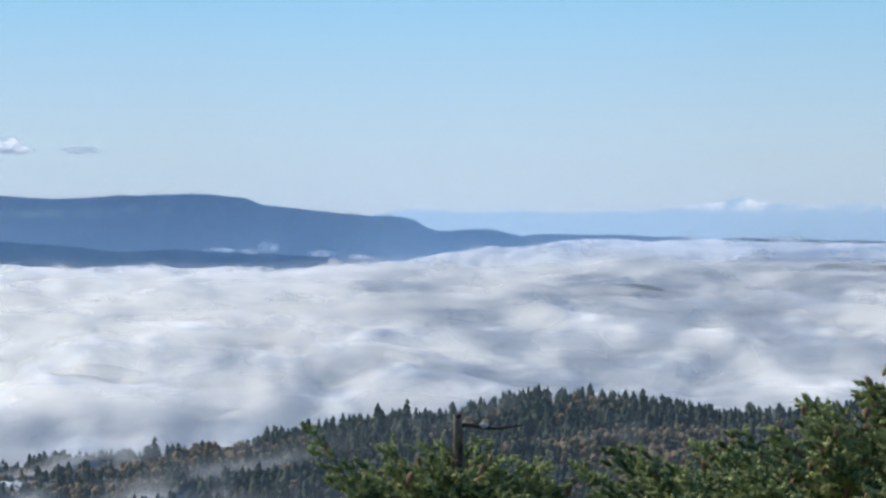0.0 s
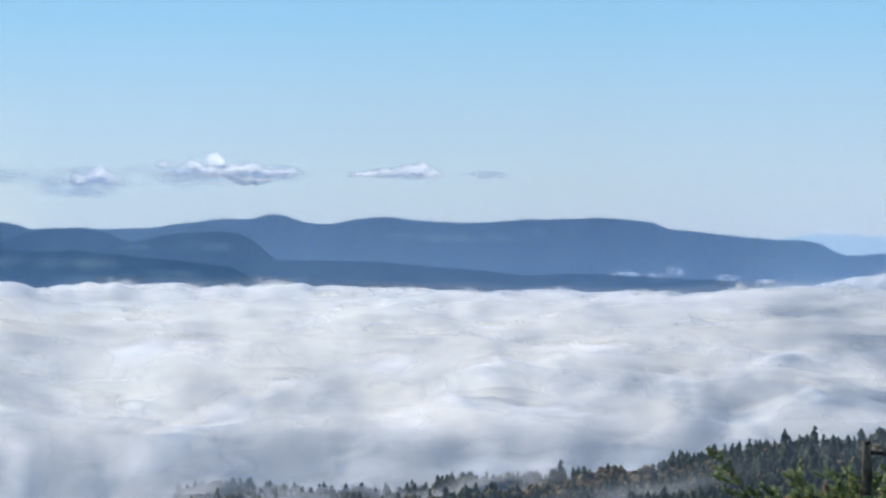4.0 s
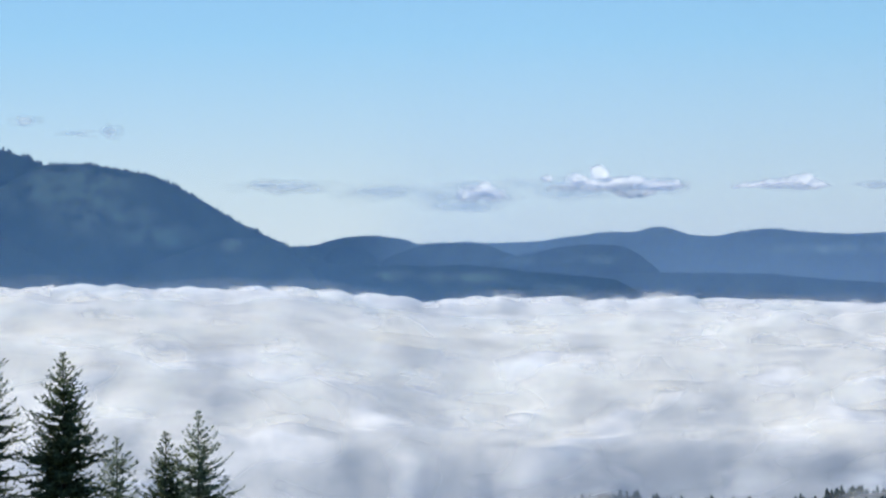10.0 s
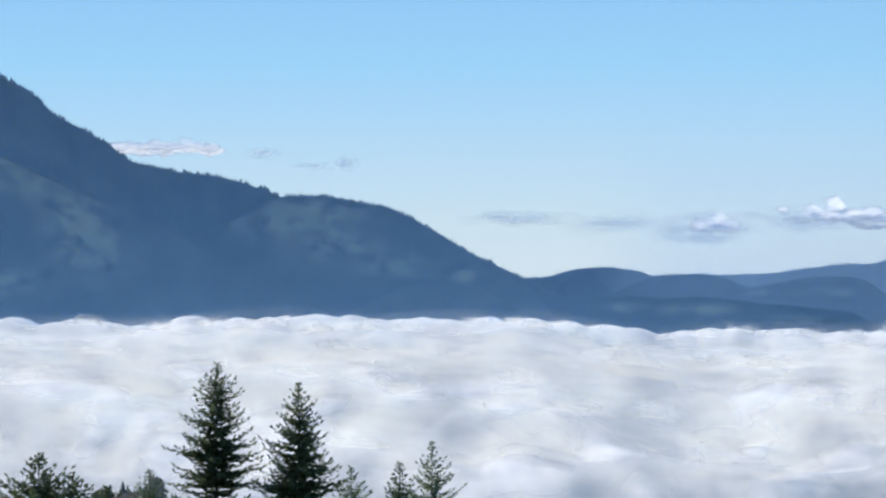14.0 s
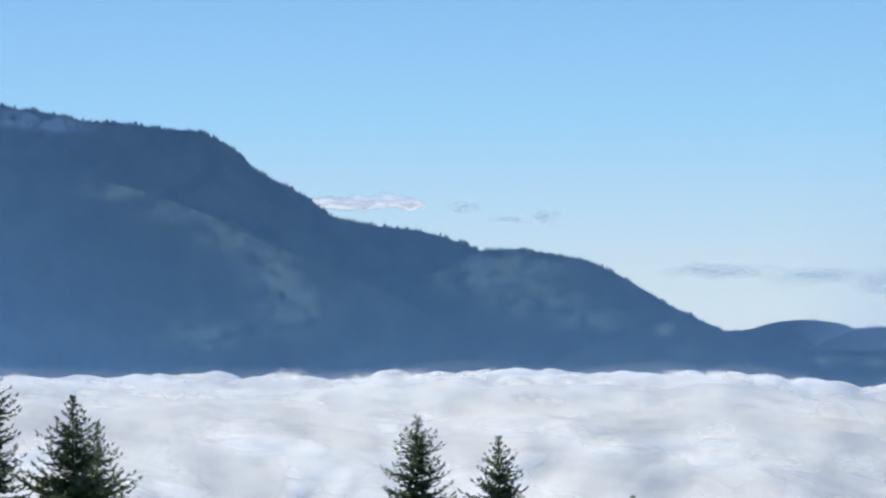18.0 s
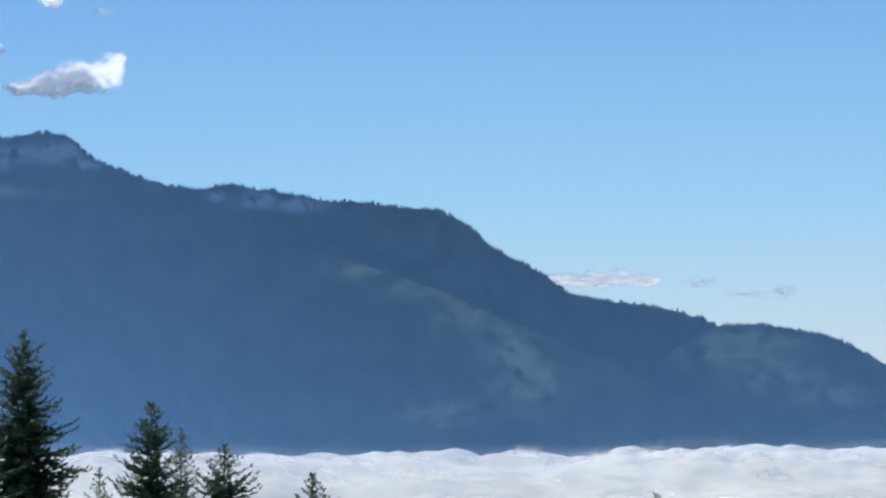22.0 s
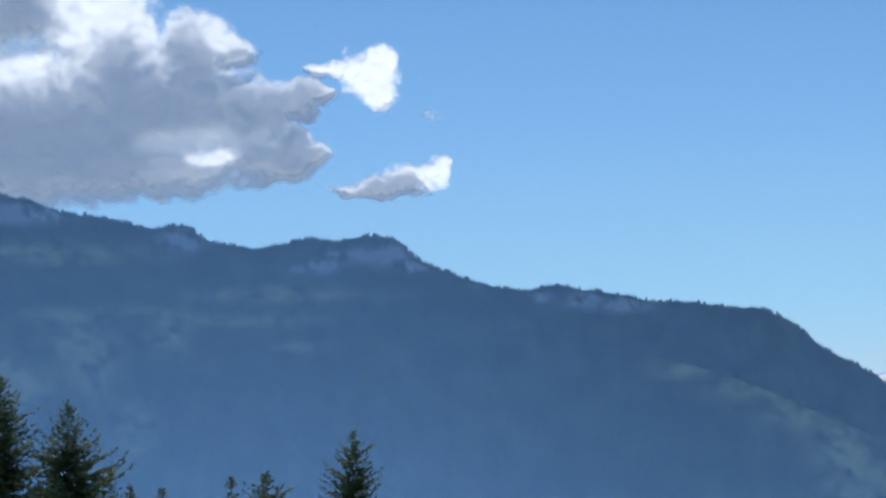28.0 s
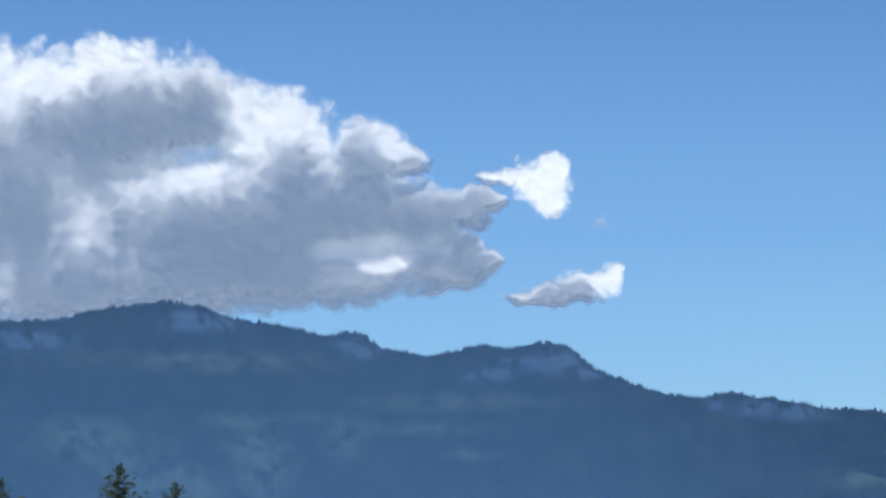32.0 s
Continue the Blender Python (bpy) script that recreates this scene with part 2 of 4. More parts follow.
MAT_CLOUD = heap_material("cumulus", (0.90, 0.90, 0.895), 0.62, 0.03, 0.5, 0.65)
MAT_CORE = heap_material("cloud_core", (0.60, 0.63, 0.68), 0.02, 0.014, 0.4, 1.5, 0.82)
MAT_SMALL = heap_material("small_cloud", (0.98, 0.965, 0.92), 0.82, 0.04, 0.6, 0.9)
MAT_SOFT = heap_material("soft_cloud", (0.93, 0.93, 0.92), 0.66, 0.035, 0.7, 0.85)
MAT_THIN = heap_material("thin_cloud", (0.86, 0.845, 0.83), 0.45, 0.03, 0.4, 1.3, 0.8)
MAT_SMALL_CORE = heap_material("small_cloud_core", (0.90, 0.885, 0.86), 0.34, 0.03, 0.4, 1.8)
MAT_STREAK = cloud_material("cloud_streak", (0.80, 0.82, 0.84), 0.2, (0, 0, 1, 0.75))
MAT_BANK = cloud_material("fog_pocket", (0.95, 0.95, 0.95), 0.5, (0, 0, 1, 1.0))


def leaf_material(name, dark, light, through_light=0.35):
    """Foliage: two greens by clump and by piece, some light passing through."""
    m, nt, b = material(name, 0.85)
    geo = nt.nodes.new("ShaderNodeNewGeometry")
    col = mix(nt, geo.outputs["Random Per Island"], dark, light)
    b.inputs["Specular IOR Level"].default_value = 0.06
    nt.links.new(col, b.inputs["Base Color"])
    tr = nt.nodes.new("ShaderNodeBsdfTranslucent")
    nt.links.new(col, tr.inputs[0])
    ms = nt.nodes.new("ShaderNodeMixShader")
    ms.inputs[0].default_value = through_light
    nt.links.new(b.outputs[0], ms.inputs[1])
    nt.links.new(tr.outputs[0], ms.inputs[2])
    nt.links.new(ms.outputs[0], nt.nodes["Material Output"].inputs[0])
    return m


MAT_FIR = leaf_material("fir_needles", (0.075, 0.095, 0.05), (0.20, 0.235, 0.11), 0.28)
MAT_FIR_PALE = leaf_material("pale_fir_needles", (0.15, 0.19, 0.125), (0.34, 0.39, 0.24), 0.5)
MAT_FOREST = leaf_material("forest_conifers", (0.055, 0.08, 0.06), (0.13, 0.165, 0.115), 0.35)
MAT_AUTUMN = leaf_material("autumn_broadleaf", (0.23, 0.18, 0.105), (0.43, 0.335, 0.19), 0.4)
MAT_SPRUCE = leaf_material("spruce_needles", (0.08, 0.11, 0.045), (0.58, 0.61, 0.26), 0.3)


def bark_material(name, dark, light, scale):
    m, nt, b = material(name, 0.9)
    n = noise_node(nt, scale, 5, rough=0.7, stretch=(1, 1, 0.25))
    nt.links.new(ramp(nt, n.outputs[0], [(0.35, dark), (0.65, light)]).outputs[0], b.inputs["Base Color"])
    bump(nt, b, n.outputs[0], 0.5, 0.01)
    return m


MAT_BARK = bark_material("bark", (0.05, 0.035, 0.025), (0.16, 0.12, 0.09), 6)
MAT_SNAG = bark_material("weathered_wood", (0.018, 0.013, 0.01), (0.25, 0.19, 0.13), 15)
MAT_DEAD = bark_material("dead_wood", (0.02, 0.016, 0.014), (0.07, 0.055, 0.045), 30)
MAT_LICHEN = bark_material("lichen", (0.35, 0.36, 0.36), (0.6, 0.6, 0.58), 40)
MAT_CONE = bark_material("spruce_cone", (0.14, 0.08, 0.045), (0.34, 0.20, 0.11), 60)
m, nt, b = material("forest_floor", 0.95)
n1, n2 = noise_node(nt, 0.35, 6), noise_node(nt, 0.03, 3)
c1 = ramp(nt, n1.outputs[0], [(0.3, (0.03, 0.04, 0.02)), (0.7, (0.09, 0.085, 0.05))]).outputs[0]
nt.links.new(mix(nt, n2.outputs[0], c1, (0.05, 0.07, 0.045)), b.inputs["Base Color"])
bump(nt, b, n1.outputs[0], 0.5, 0.2)
MAT_GROUND = m


# ---- ground: one sheet from the viewpoint over the wooded hill to the far valley ----
def hill_crest(az):
    """Height of the wooded hill's crest by direction."""
    tips = np.interp(az, [-16, -10, -9, -8, -6.5, -5, -3, -1.5, 0, 1.7, 3.7, 5, 8, 10, 12.5, 14, 15.5, 17.5, 24],
                     [-3.6, -3.75, -4.0, -4.12, -4.07, -3.9, -3.75, -3.84, -4.2, -4.25, -4.65, -4.98, -5.12, -5.4, -5.45, -5.2, -5.5, -7.2, -8.2])
    return lift(tips, 2000.0) - 13


def ground_height(az, r):
    """Height of the ground by direction and distance."""
    near = np.interp(r, [0, 2.5, 8, 25, 60, 150, 320, 700, 1200, 1500], [0, -0.1, -2.5, -9.5, -20, -30, -62, -118, -168, -192])
    near = near + np.clip(az - 30, 0, 40) * 0.28 * smooth(30, 120, r) * (1 - smooth(300, 700, r))
    crest = hill_crest(az)
    hill = np.where(r < 1985, -192 + (crest + 192) * smooth(1450, 1985, r), np.maximum(crest - 0.4 * (r - 1985), -330))
    knoll = 42 * np.exp(-((az - 31.5) / 1.6) ** 2 - ((r - 2350) / 120) ** 2) * (r > 1400)
    knoll = knoll + 122 * np.exp(-((az - 30.4) / 1.9) ** 4 - ((r - 1690) / 80) ** 4)
    z = np.where(r < 1450, near, hill)
    z = np.where(az > 16, z - smooth(16, 26, az) * 30 * smooth(900, 1500, r), z)
    return z + knoll


def ground_rough(az, r):
    p = polar(az, r, 0 * r)
    return fbm(p / 90.0, 3, seed=3) * 9 * smooth(40, 400, r) + fbm(p / 6.0, 3, seed=5) * 0.7 * smooth(3, 12, r)


g_az = np.concatenate([np.arange(-180, -20, 8.0), np.arange(-20, 60, 0.5), np.arange(60, 180.1, 8.0)])
g_r = np.concatenate([[0.0], np.geomspace(0.8, 1400, 90), np.linspace(1420, 2700, 70), np.linspace(2760, 4900, 18)])
A, R = np.meshgrid(g_az, g_r)
Z = ground_height(A.ravel(), R.ravel()) + ground_rough(A.ravel(), R.ravel())
ground = part("ground", mesh_np("ground", polar(A.ravel(), R.ravel(), Z), sheet_faces(*A.shape, flip=True)), MAT_GROUND)
tagged(ground, "forested hillside falling from the viewpoint to a foggy valley", "ground", kind="structure")


# ---- mountains ----
def ridge(name, crest, far, deep, foot, mat, label, seed, relief=22.0, spur=0.0, step=0.06, back=200.0, category="mountain", rows=90, rough=0.05, slant=0.0, rocks=(), pales=(), onto=None):
    """A mountain from its crest line: (direction, elevation) knots, the crest's distance, how far its foot lies before it, and the foot's height."""
    ka, ke = np.array(sorted(crest)).T
    az = np.arange(ka[0], ka[-1] + step / 2, step)
    el = np.interp(az, ka, ke)
    wide = np.ones(7) / 7
    el = np.convolve(np.pad(el, 3, "edge"), wide, "valid")
    crag = rough * (fbm(np.stack([az * 0.9, 0 * az, 0 * az + seed], 1), 3, seed=seed + 3) + 0.3 * fbm(np.stack([az * 7, 0 * az, 0 * az + seed], 1), 3, 0.7, seed=seed + 4))
    ridge_r = far + fbm(np.stack([az / 3.0, 0 * az, 0 * az + seed], 1), 3, seed=seed) * deep * 0.05 + slant * (az - 30)
    if onto:      # a spur whose crest leans against the face of another mountain
        _, oa, orr, otop = onto
        r0, t0 = np.interp(az, oa, orr), np.interp(az, oa, otop)
        face = ridge_r
        for _ in range(4):
            share = np.clip((lift(el, face) - foot) / (t0 - foot), 0.02, 1) ** (1 / 1.04)
            face = r0 - np.clip((t0 - foot) * 0.8, 60, 760) * (1 - share) - 6
        k = smooth(28.5, 42, az)
        ridge_r = ridge_r * (1 - k) + (face + 22 * smooth(38, 46, az)) * k
    top = lift(el + crag, ridge_r)
    body = lift(el, ridge_r)
    deep_at = np.clip((body - foot) * 0.8, 40, deep)
    n = min(20, len(az) // 5)
    deep_at = np.convolve(np.pad(deep_at, n, "edge"), np.ones(2 * n + 1) / (2 * n + 1), "valid")[None, :]
    s = np.concatenate([np.linspace(0, 0.985, rows) ** 0.9, [0.9975, 1.0, 1.003, 1.06, 1.25]])
    S, AZ = np.meshgrid(s, az, indexing="ij")
    RR = ridge_r[None, :] + np.where(S <= 1, (S - 1) * deep_at, (S - 1) * back * 4)
    drop = np.where(S <= 1, (np.clip(S, 0, 1)) ** 1.04, 1 - (S - 1) * 2.2)
    ZZ = foot + (body[None, :] - foot) * drop + (top - body)[None, :] * smooth(0.6, 1.0, S)
    p = polar(AZ.ravel(), RR.ravel(), ZZ.ravel())
    edge = (np.sin(np.clip(S, 0, 1) * np.pi) ** 0.8).ravel()
    q = p * [1, 1, 0.25]
    form = fbm(q / 420.0, 5, 0.55, seed=seed + 20) - 0.9 * np.abs(fbm(q / 230.0, 4, 0.5, seed=seed + 40))
    p[:, 2] += form * relief * edge * 1.1
    out = np.stack([np.sin(np.radians(AZ.ravel())), -np.cos(np.radians(AZ.ravel())), 0 * AZ.ravel()], 1)
    p += out * (form * relief * edge * 1.4)[:, None]
    p[:, 2] += fbm(p / 14.0, 2, seed=seed + 60) * 1.2 * smooth(0, 0.3, edge)
    ob = part(name, mesh_np(name, p, sheet_faces(*S.shape, flip=True)), mat)
    keen = np.ones(len(ob.data.polygons), bool)      # the crest stays a keen edge
    keen[-4 * (len(az) - 1):] = False
    ob.data.polygons.foreach_set("use_smooth", keen)
    el_all = np.degrees(np.arctan2(p[:, 2] - EYE, np.hypot(p[:, 0], p[:, 1])))
    for key, spots in (("rock", rocks), ("pale", pales)):
        v = sum((np.exp(-((AZ.ravel() - a) / w) ** 2 - ((el_all - e) / h) ** 2) for a, e, w, h in spots), np.zeros(len(p)))
        ob.data.attributes.new(key, "FLOAT", "POINT").data.foreach_set("value", np.clip(v, 0, 1).astype(np.float32))
    tagged(ob, label, category)
    return ob, az, ridge_r, top


RIDGES = {}
RIDGES["main"] = ridge("mountain", [(19.4, -1.1), (20.6, -0.5), (21.5, 0.0), (24, 0.9), (26.2, 1.7), (27.05, 2.14), (28.08, 2.5), (29.7, 2.76), (30.5, 2.93), (30.75, 3.24), (31.4, 3.58), (32.1, 3.93), (32.4, 4.28),
                       (32.7, 4.54), (33.5, 4.89), (34, 4.86), (35, 5.03), (35.9, 5.06), (36.8, 5.27), (38.1, 5.46), (38.6, 5.33), (39.3, 5.40), (40.1, 5.61), (41.3, 6.10), (41.65, 6.54),
                       (42.3, 6.63), (43.2, 6.46), (43.7, 6.59), (44.9, 6.3), (46.1, 6.51), (46.5, 6.88), (47, 6.83), (47.3, 6.74), (48.3, 7.03), (49.2, 7.1), (50.2, 7.41), (51, 7.53),
                       (52.1, 7.37), (53.4, 7.07), (55, 7.0), (60, 6.6), (72, 5)], 4300, 760, -135, MAT_SLOPE, "steep blue-green conifer-covered mountain with frosted cliffs along its crest", 11, relief=26, rows=100, slant=-15,
                       rocks=[(37.4, 5.12, 0.5, 0.17), (36.5, 5.0, 0.5, 0.14), (42.0, 6.2, 0.5, 0.22), (41.3, 5.9, 0.35, 0.1), (43.0, 6.15, 0.4, 0.15), (43.6, 5.9, 0.5, 0.15), (46.6, 6.5, 0.5, 0.2), (50.2, 7.1, 0.9, 0.2), (54, 6.6, 0.8, 0.2), (38.4, 5.2, 0.2, 0.1)],
                       pales=[(50, 6.2, 2.5, 0.25), (44.5, 5.3, 2, 0.2), (48.6, 3.7, 0.6, 0.8), (47.7, 2.2, 0.5, 0.6), (46.9, 4.4, 0.5, 0.4), (44.0, 4.1, 0.4, 0.12), (51.2, 3.5, 1.2, 0.7), (48.5, 4.85, 1.6, 0.2), (45, 4.7, 1.2, 0.14), (52.8, 4.4, 1.2, 0.5), (50.6, 3.1, 0.9, 0.4), (49.0, 4.2, 0.5, 0.35)])
RIDGES["spur"] = ridge("mountain_spur", [(24.2, -1.6), (25.2, -0.95), (26, -0.5), (27.6, 0.3), (28.6, 0.85), (29.5, 1.35), (30.85, 1.92), (32.8, 2.8), (34.4, 3.42), (36.3, 3.95), (38, 4.2), (41, 4.5), (44, 4.8), (47, 4.95), (50, 5.1), (54, 5.05), (60, 4.6), (68, 2)],
                       3990, 400, -135, MAT_SLOPE, "wooded spur running down the mountain's flank", 31, relief=16, rows=80, rough=0.015, onto=RIDGES["main"],
                       pales=[(48.6, 3.7, 0.6, 0.8), (47.7, 2.2, 0.5, 0.6), (46.9, 4.4, 0.5, 0.4), (44.0, 4.1, 0.4, 0.12), (51.2, 3.5, 1.2, 0.7), (35.0, 3.5, 0.9, 0.2), (33.8, 3.0, 0.8, 0.24), (32.6, 2.45, 0.8, 0.34), (31.6, 1.75, 0.7, 0.5), (31.3, 0.9, 0.8, 0.6), (33.3, 0.2, 0.9, 0.3), (50, 4.95, 3, 0.12)])
RIDGES["shoulder"] = ridge("mountain_shoulder", [(18.6, -1.2), (19.9, -0.62), (20.5, -0.2), (21.4, 0.2), (22.3, 0.6), (23.47, 1.3), (24.6, 1.89), (25.5, 2.04), (26.15, 2.16), (27.0, 2.12), (27.9, 1.65), (28.6, 1.3), (30, 0.6), (31.5, -0.3), (33, -1.2)],
                       4140, 330, -135, MAT_SLOPE, "rounded wooded shoulder at the mountain's foot", 51, relief=5, pales=[(27.3, 1.6, 0.8, 0.4), (26.0, 1.75, 0.8, 0.3), (25.8, 1.0, 1.0, 0.4), (24.3, 0.5, 0.8, 0.3)])
RIDGES["hump"] = ridge("foothill", [(20.6, -0.9), (21.3, 0.05), (21.65, 0.32), (22.2, 0.42), (22.6, 0.45), (23.0, 0.4), (23.5, 0.28), (24.2, 0.05), (25.2, -0.4), (26.2, -1.0)], 3950, 170, -80, MAT_SLOPE,
                       "small wooded knob with a pale bare face", 71, relief=4, pales=[(22.8, 0.3, 0.25, 0.15)])
RIDGES["long"] = ridge("far_ridge", [(-2.6, -0.8), (-2.45, -0.6), (-1.86, -0.41), (-1.1, -0.26), (-0.46, -0.3), (0.18, -0.3), (0.69, -0.03), (1.08, 0.04), (2.5, 0.11), (3.26, 0.21), (4.19, 0.32), (4.42, 0.45), (5.4, 0.55), (6.35, 0.53), (7.6, 0.49), (8.9, 0.44),
                       (10.72, 0.56), (11.35, 0.5), (11.86, 0.39), (12.37, 0.44), (12.88, 0.64), (13.3, 0.6), (13.7, 0.5), (14.58, 0.5), (15.74, 0.32), (16.8, 0.29), (17.6, 0.32), (19, 0.25), (24, 0.2)], 4680, 330, -80, MAT_SLOPE,
                       "long flat-topped wooded ridge, hazy blue with distance", 91, relief=1.2, pales=[(7.1, 0.2, 0.12, 0.08), (6.3, 0.18, 0.1, 0.06), (9, 0.1, 1.5, 0.1)])
RIDGES["dome"] = ridge("far_hill", [(16.6, -0.5), (17.55, 0.05), (18.57, 0.27), (18.96, 0.4), (19.6, 0.5), (20.37, 0.41), (20.88, 0.28), (21.4, 0.2), (22.5, 0)], 4480, 200, -80, MAT_SLOPE, "domed blue wooded hill", 101, relief=5)
RIDGES["knob"] = ridge("far_hill", [(19.2, -0.5), (19.48, -0.02), (19.73, 0.18), (20.11, 0.3), (20.5, 0.21), (20.76, -0.01), (21.1, -0.5)], 4300, 120, -80, MAT_SLOPE, "small dark wooded knob", 111, relief=3)
RIDGES["low"] = ridge("far_hill", [(15.8, -0.6), (16.26, -0.03), (17.03, 0.24), (17.67, 0.3), (18.44, 0.27), (19.2, 0.0), (20, -0.5)], 4370, 120, -80, MAT_SLOPE, "low wooded hill before the far ridge", 121, relief=3)
RIDGES["mid"] = ridge("far_hill", [(12.4, -0.9), (13.04, -0.42), (13.2, -0.28), (13.68, 0.14), (14.07, 0.25), (15.35, 0.18), (16.13, 0.04), (17.5, -0.3), (18.5, -0.8)], 4270, 150, -80, MAT_SLOPE, "dark wooded hill with a steep end", 131, relief=4, pales=[(16.3, -0.12, 0.5, 0.07), (14.6, -0.1, 0.6, 0.1)])
RIDGES["front"] = ridge("foothill", [(12.9, -1.3), (13.2, -1.05), (14.07, -0.57), (15.1, -0.46), (16, -0.35), (17.55, -0.21), (19, -0.2), (20.5, -0.17), (22, -0.3), (24, -1.0)], 4120, 170, -90, MAT_SLOPE, "long dark wooded foothill along the edge of the fog", 141, relief=5, pales=[(17.5, -0.5, 0.8, 0.12), (15.6, -0.75, 0.6, 0.1), (19.2, -0.45, 0.5, 0.1)])
RIDGES["strip"] = ridge("foothill", [(1.7, -1.4), (2.0, -1.1), (2.6, -0.9), (4, -0.79), (6.35, -0.72), (7.3, -0.76), (8.67, -0.63), (9.6, -0.55), (11, -0.45), (12.75, -0.4), (15.3, -0.43), (17, -0.9)], 4220, 170, -90, MAT_SLOPE, "low wooded ridge lying along the fog", 151, relief=3)
RIDGES["isle"] = ridge("far_island", [(-6.0, -0.6), (-5.6, -0.44), (-4.0, -0.39), (-2.8, -0.37), (-1.9, -0.36), (-1.2, -0.6)], 4760, 40, -60, MAT_SLOPE, "thin wooded island rising from the fog", 161, relief=0.6, rows=16, category="island")
RIDGES["isle_b"] = ridge("far_island", [(-30, -0.7), (-20, -0.5), (-12, -0.52), (-10, -0.52), (-8, -0.48), (-6.3, -0.45), (-5.9, -0.6)], 4740, 40, -60, MAT_SLOPE, "thin wooded island rising from the fog", 171, relief=0.6, rows=16, category="island")
RIDGES["dark"] = ridge("foggy_hill", [(-5.6, -2.0), (-4.96, -1.58), (-4.2, -1.46), (-3.55, -1.52), (-3.0, -2.0)], 3790, 50, -140, MAT_SLOPE, "dark wooded hilltop showing through the fog", 191, relief=1.5, rows=16)
RIDGES["dark_b"] = ridge("foggy_hill", [(-7.9, -1.25), (-7.64, -1.01), (-7, -0.96), (-6.37, -0.99), (-6.1, -1.25)], 4270, 50, -120, MAT_SLOPE, "dark wooded hilltop showing through the fog", 193, relief=1.5, rows=16)
RIDGES["dark_c"] = ridge("foggy_hill", [(-14, -1.1), (-11, -1.0), (-10, -1.05), (-8.5, -1.01), (-8.2, -1.25)], 4240, 50, -120, MAT_SLOPE, "dark wooded hilltop showing through the fog", 195, relief=1.5, rows=16)
RIDGES["range"] = ridge("snowy_range", [(-40, 0.2), (-13, 0.3), (-10, 0.29), (-9.3, 0.33), (-7.9, 0.30), (-7.2, 0.38), (-6.75, 0.5), (-6.3, 0.36), (-5.85, 0.33), (-5.3, 0.22), (-4.3, 0.2), (-3, 0.12), (-1.5, 0.2), (-0.5, 0.12), (0.2, 0.2), (0.5, 0.38), (0.8, 0.2), (2, 0.0), (6, -0.3)], 4880, 60, -60, MAT_RANGE_GLOW,
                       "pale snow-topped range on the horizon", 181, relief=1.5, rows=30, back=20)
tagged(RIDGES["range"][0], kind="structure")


# ---- fog: a sea of cloud filling the valley ----
def eased(x, xs, ys, width=1.2):
    """Interpolation with its corners rounded off."""
    return sum(np.interp(x + d * width, xs, ys) for d in (-1, -0.66, -0.33, 0, 0.33, 0.66, 1)) / 7


def fog_rim(az):
    """Distance at which the fog meets the hills, by direction."""
    return eased(az, [-14, -4, 1.2, 2.4, 14, 22, 25, 31, 40, 48], [4720, 4700, 4250, 4080, 4030, 3640, 3520, 3420, 3150, 3050], 2.5)


def fog_level(az, r):
    rim = eased(az, [-14, -10, -3, -1, 1.1, 2.4, 4.4, 9, 17, 19, 21, 25, 33, 39], [-0.5, -0.49, -0.45, -0.72, -0.86, -1.06, -1.10, -0.96, -0.98, -0.86, -0.72, -0.64, -0.74, -0.6], 0.8)
    u = r / fog_rim(az)
    sink = 30 * (1 - smooth(1840, 2060, r)) * (1 - smooth(2, 11, az)) 
    el = rim + eased(u, [0.15, 0.3, 0.42, 0.55, 0.7, 0.84, 0.98, 1.02, 1.3], [-18, -9, -5.9, -3.9, -2.1, -0.9, 0, 0, -0.9], 0.03)
    return lift(el, r) - sink


def domes(p, seed, soft=7.0):
    """Rounded domes, one to a jittered cell, meeting in soft creases; about 0..1."""
    i = np.floor(p).astype(np.int64)
    total = np.zeros(len(p))
    for dx in (-1, 0, 1):
        for dy in (-1, 0, 1):
            cx, cy = i[:, 0] + dx, i[:, 1] + dy
            h = cx * 374761393 + cy * 668265263 + seed * 974634777
            h = (h ^ (h >> 13)) * 1274126177
            h = h ^ (h >> 16)
            jx, jy, jh = (h & 255) / 255, ((h >> 8) & 255) / 255, ((h >> 16) & 255) / 255
            d2 = (p[:, 0] - cx - jx) ** 2 + (p[:, 1] - cy - jy) ** 2
            total += np.exp(soft * (0.5 + 0.5 * jh - d2))
    return np.log(total) / soft


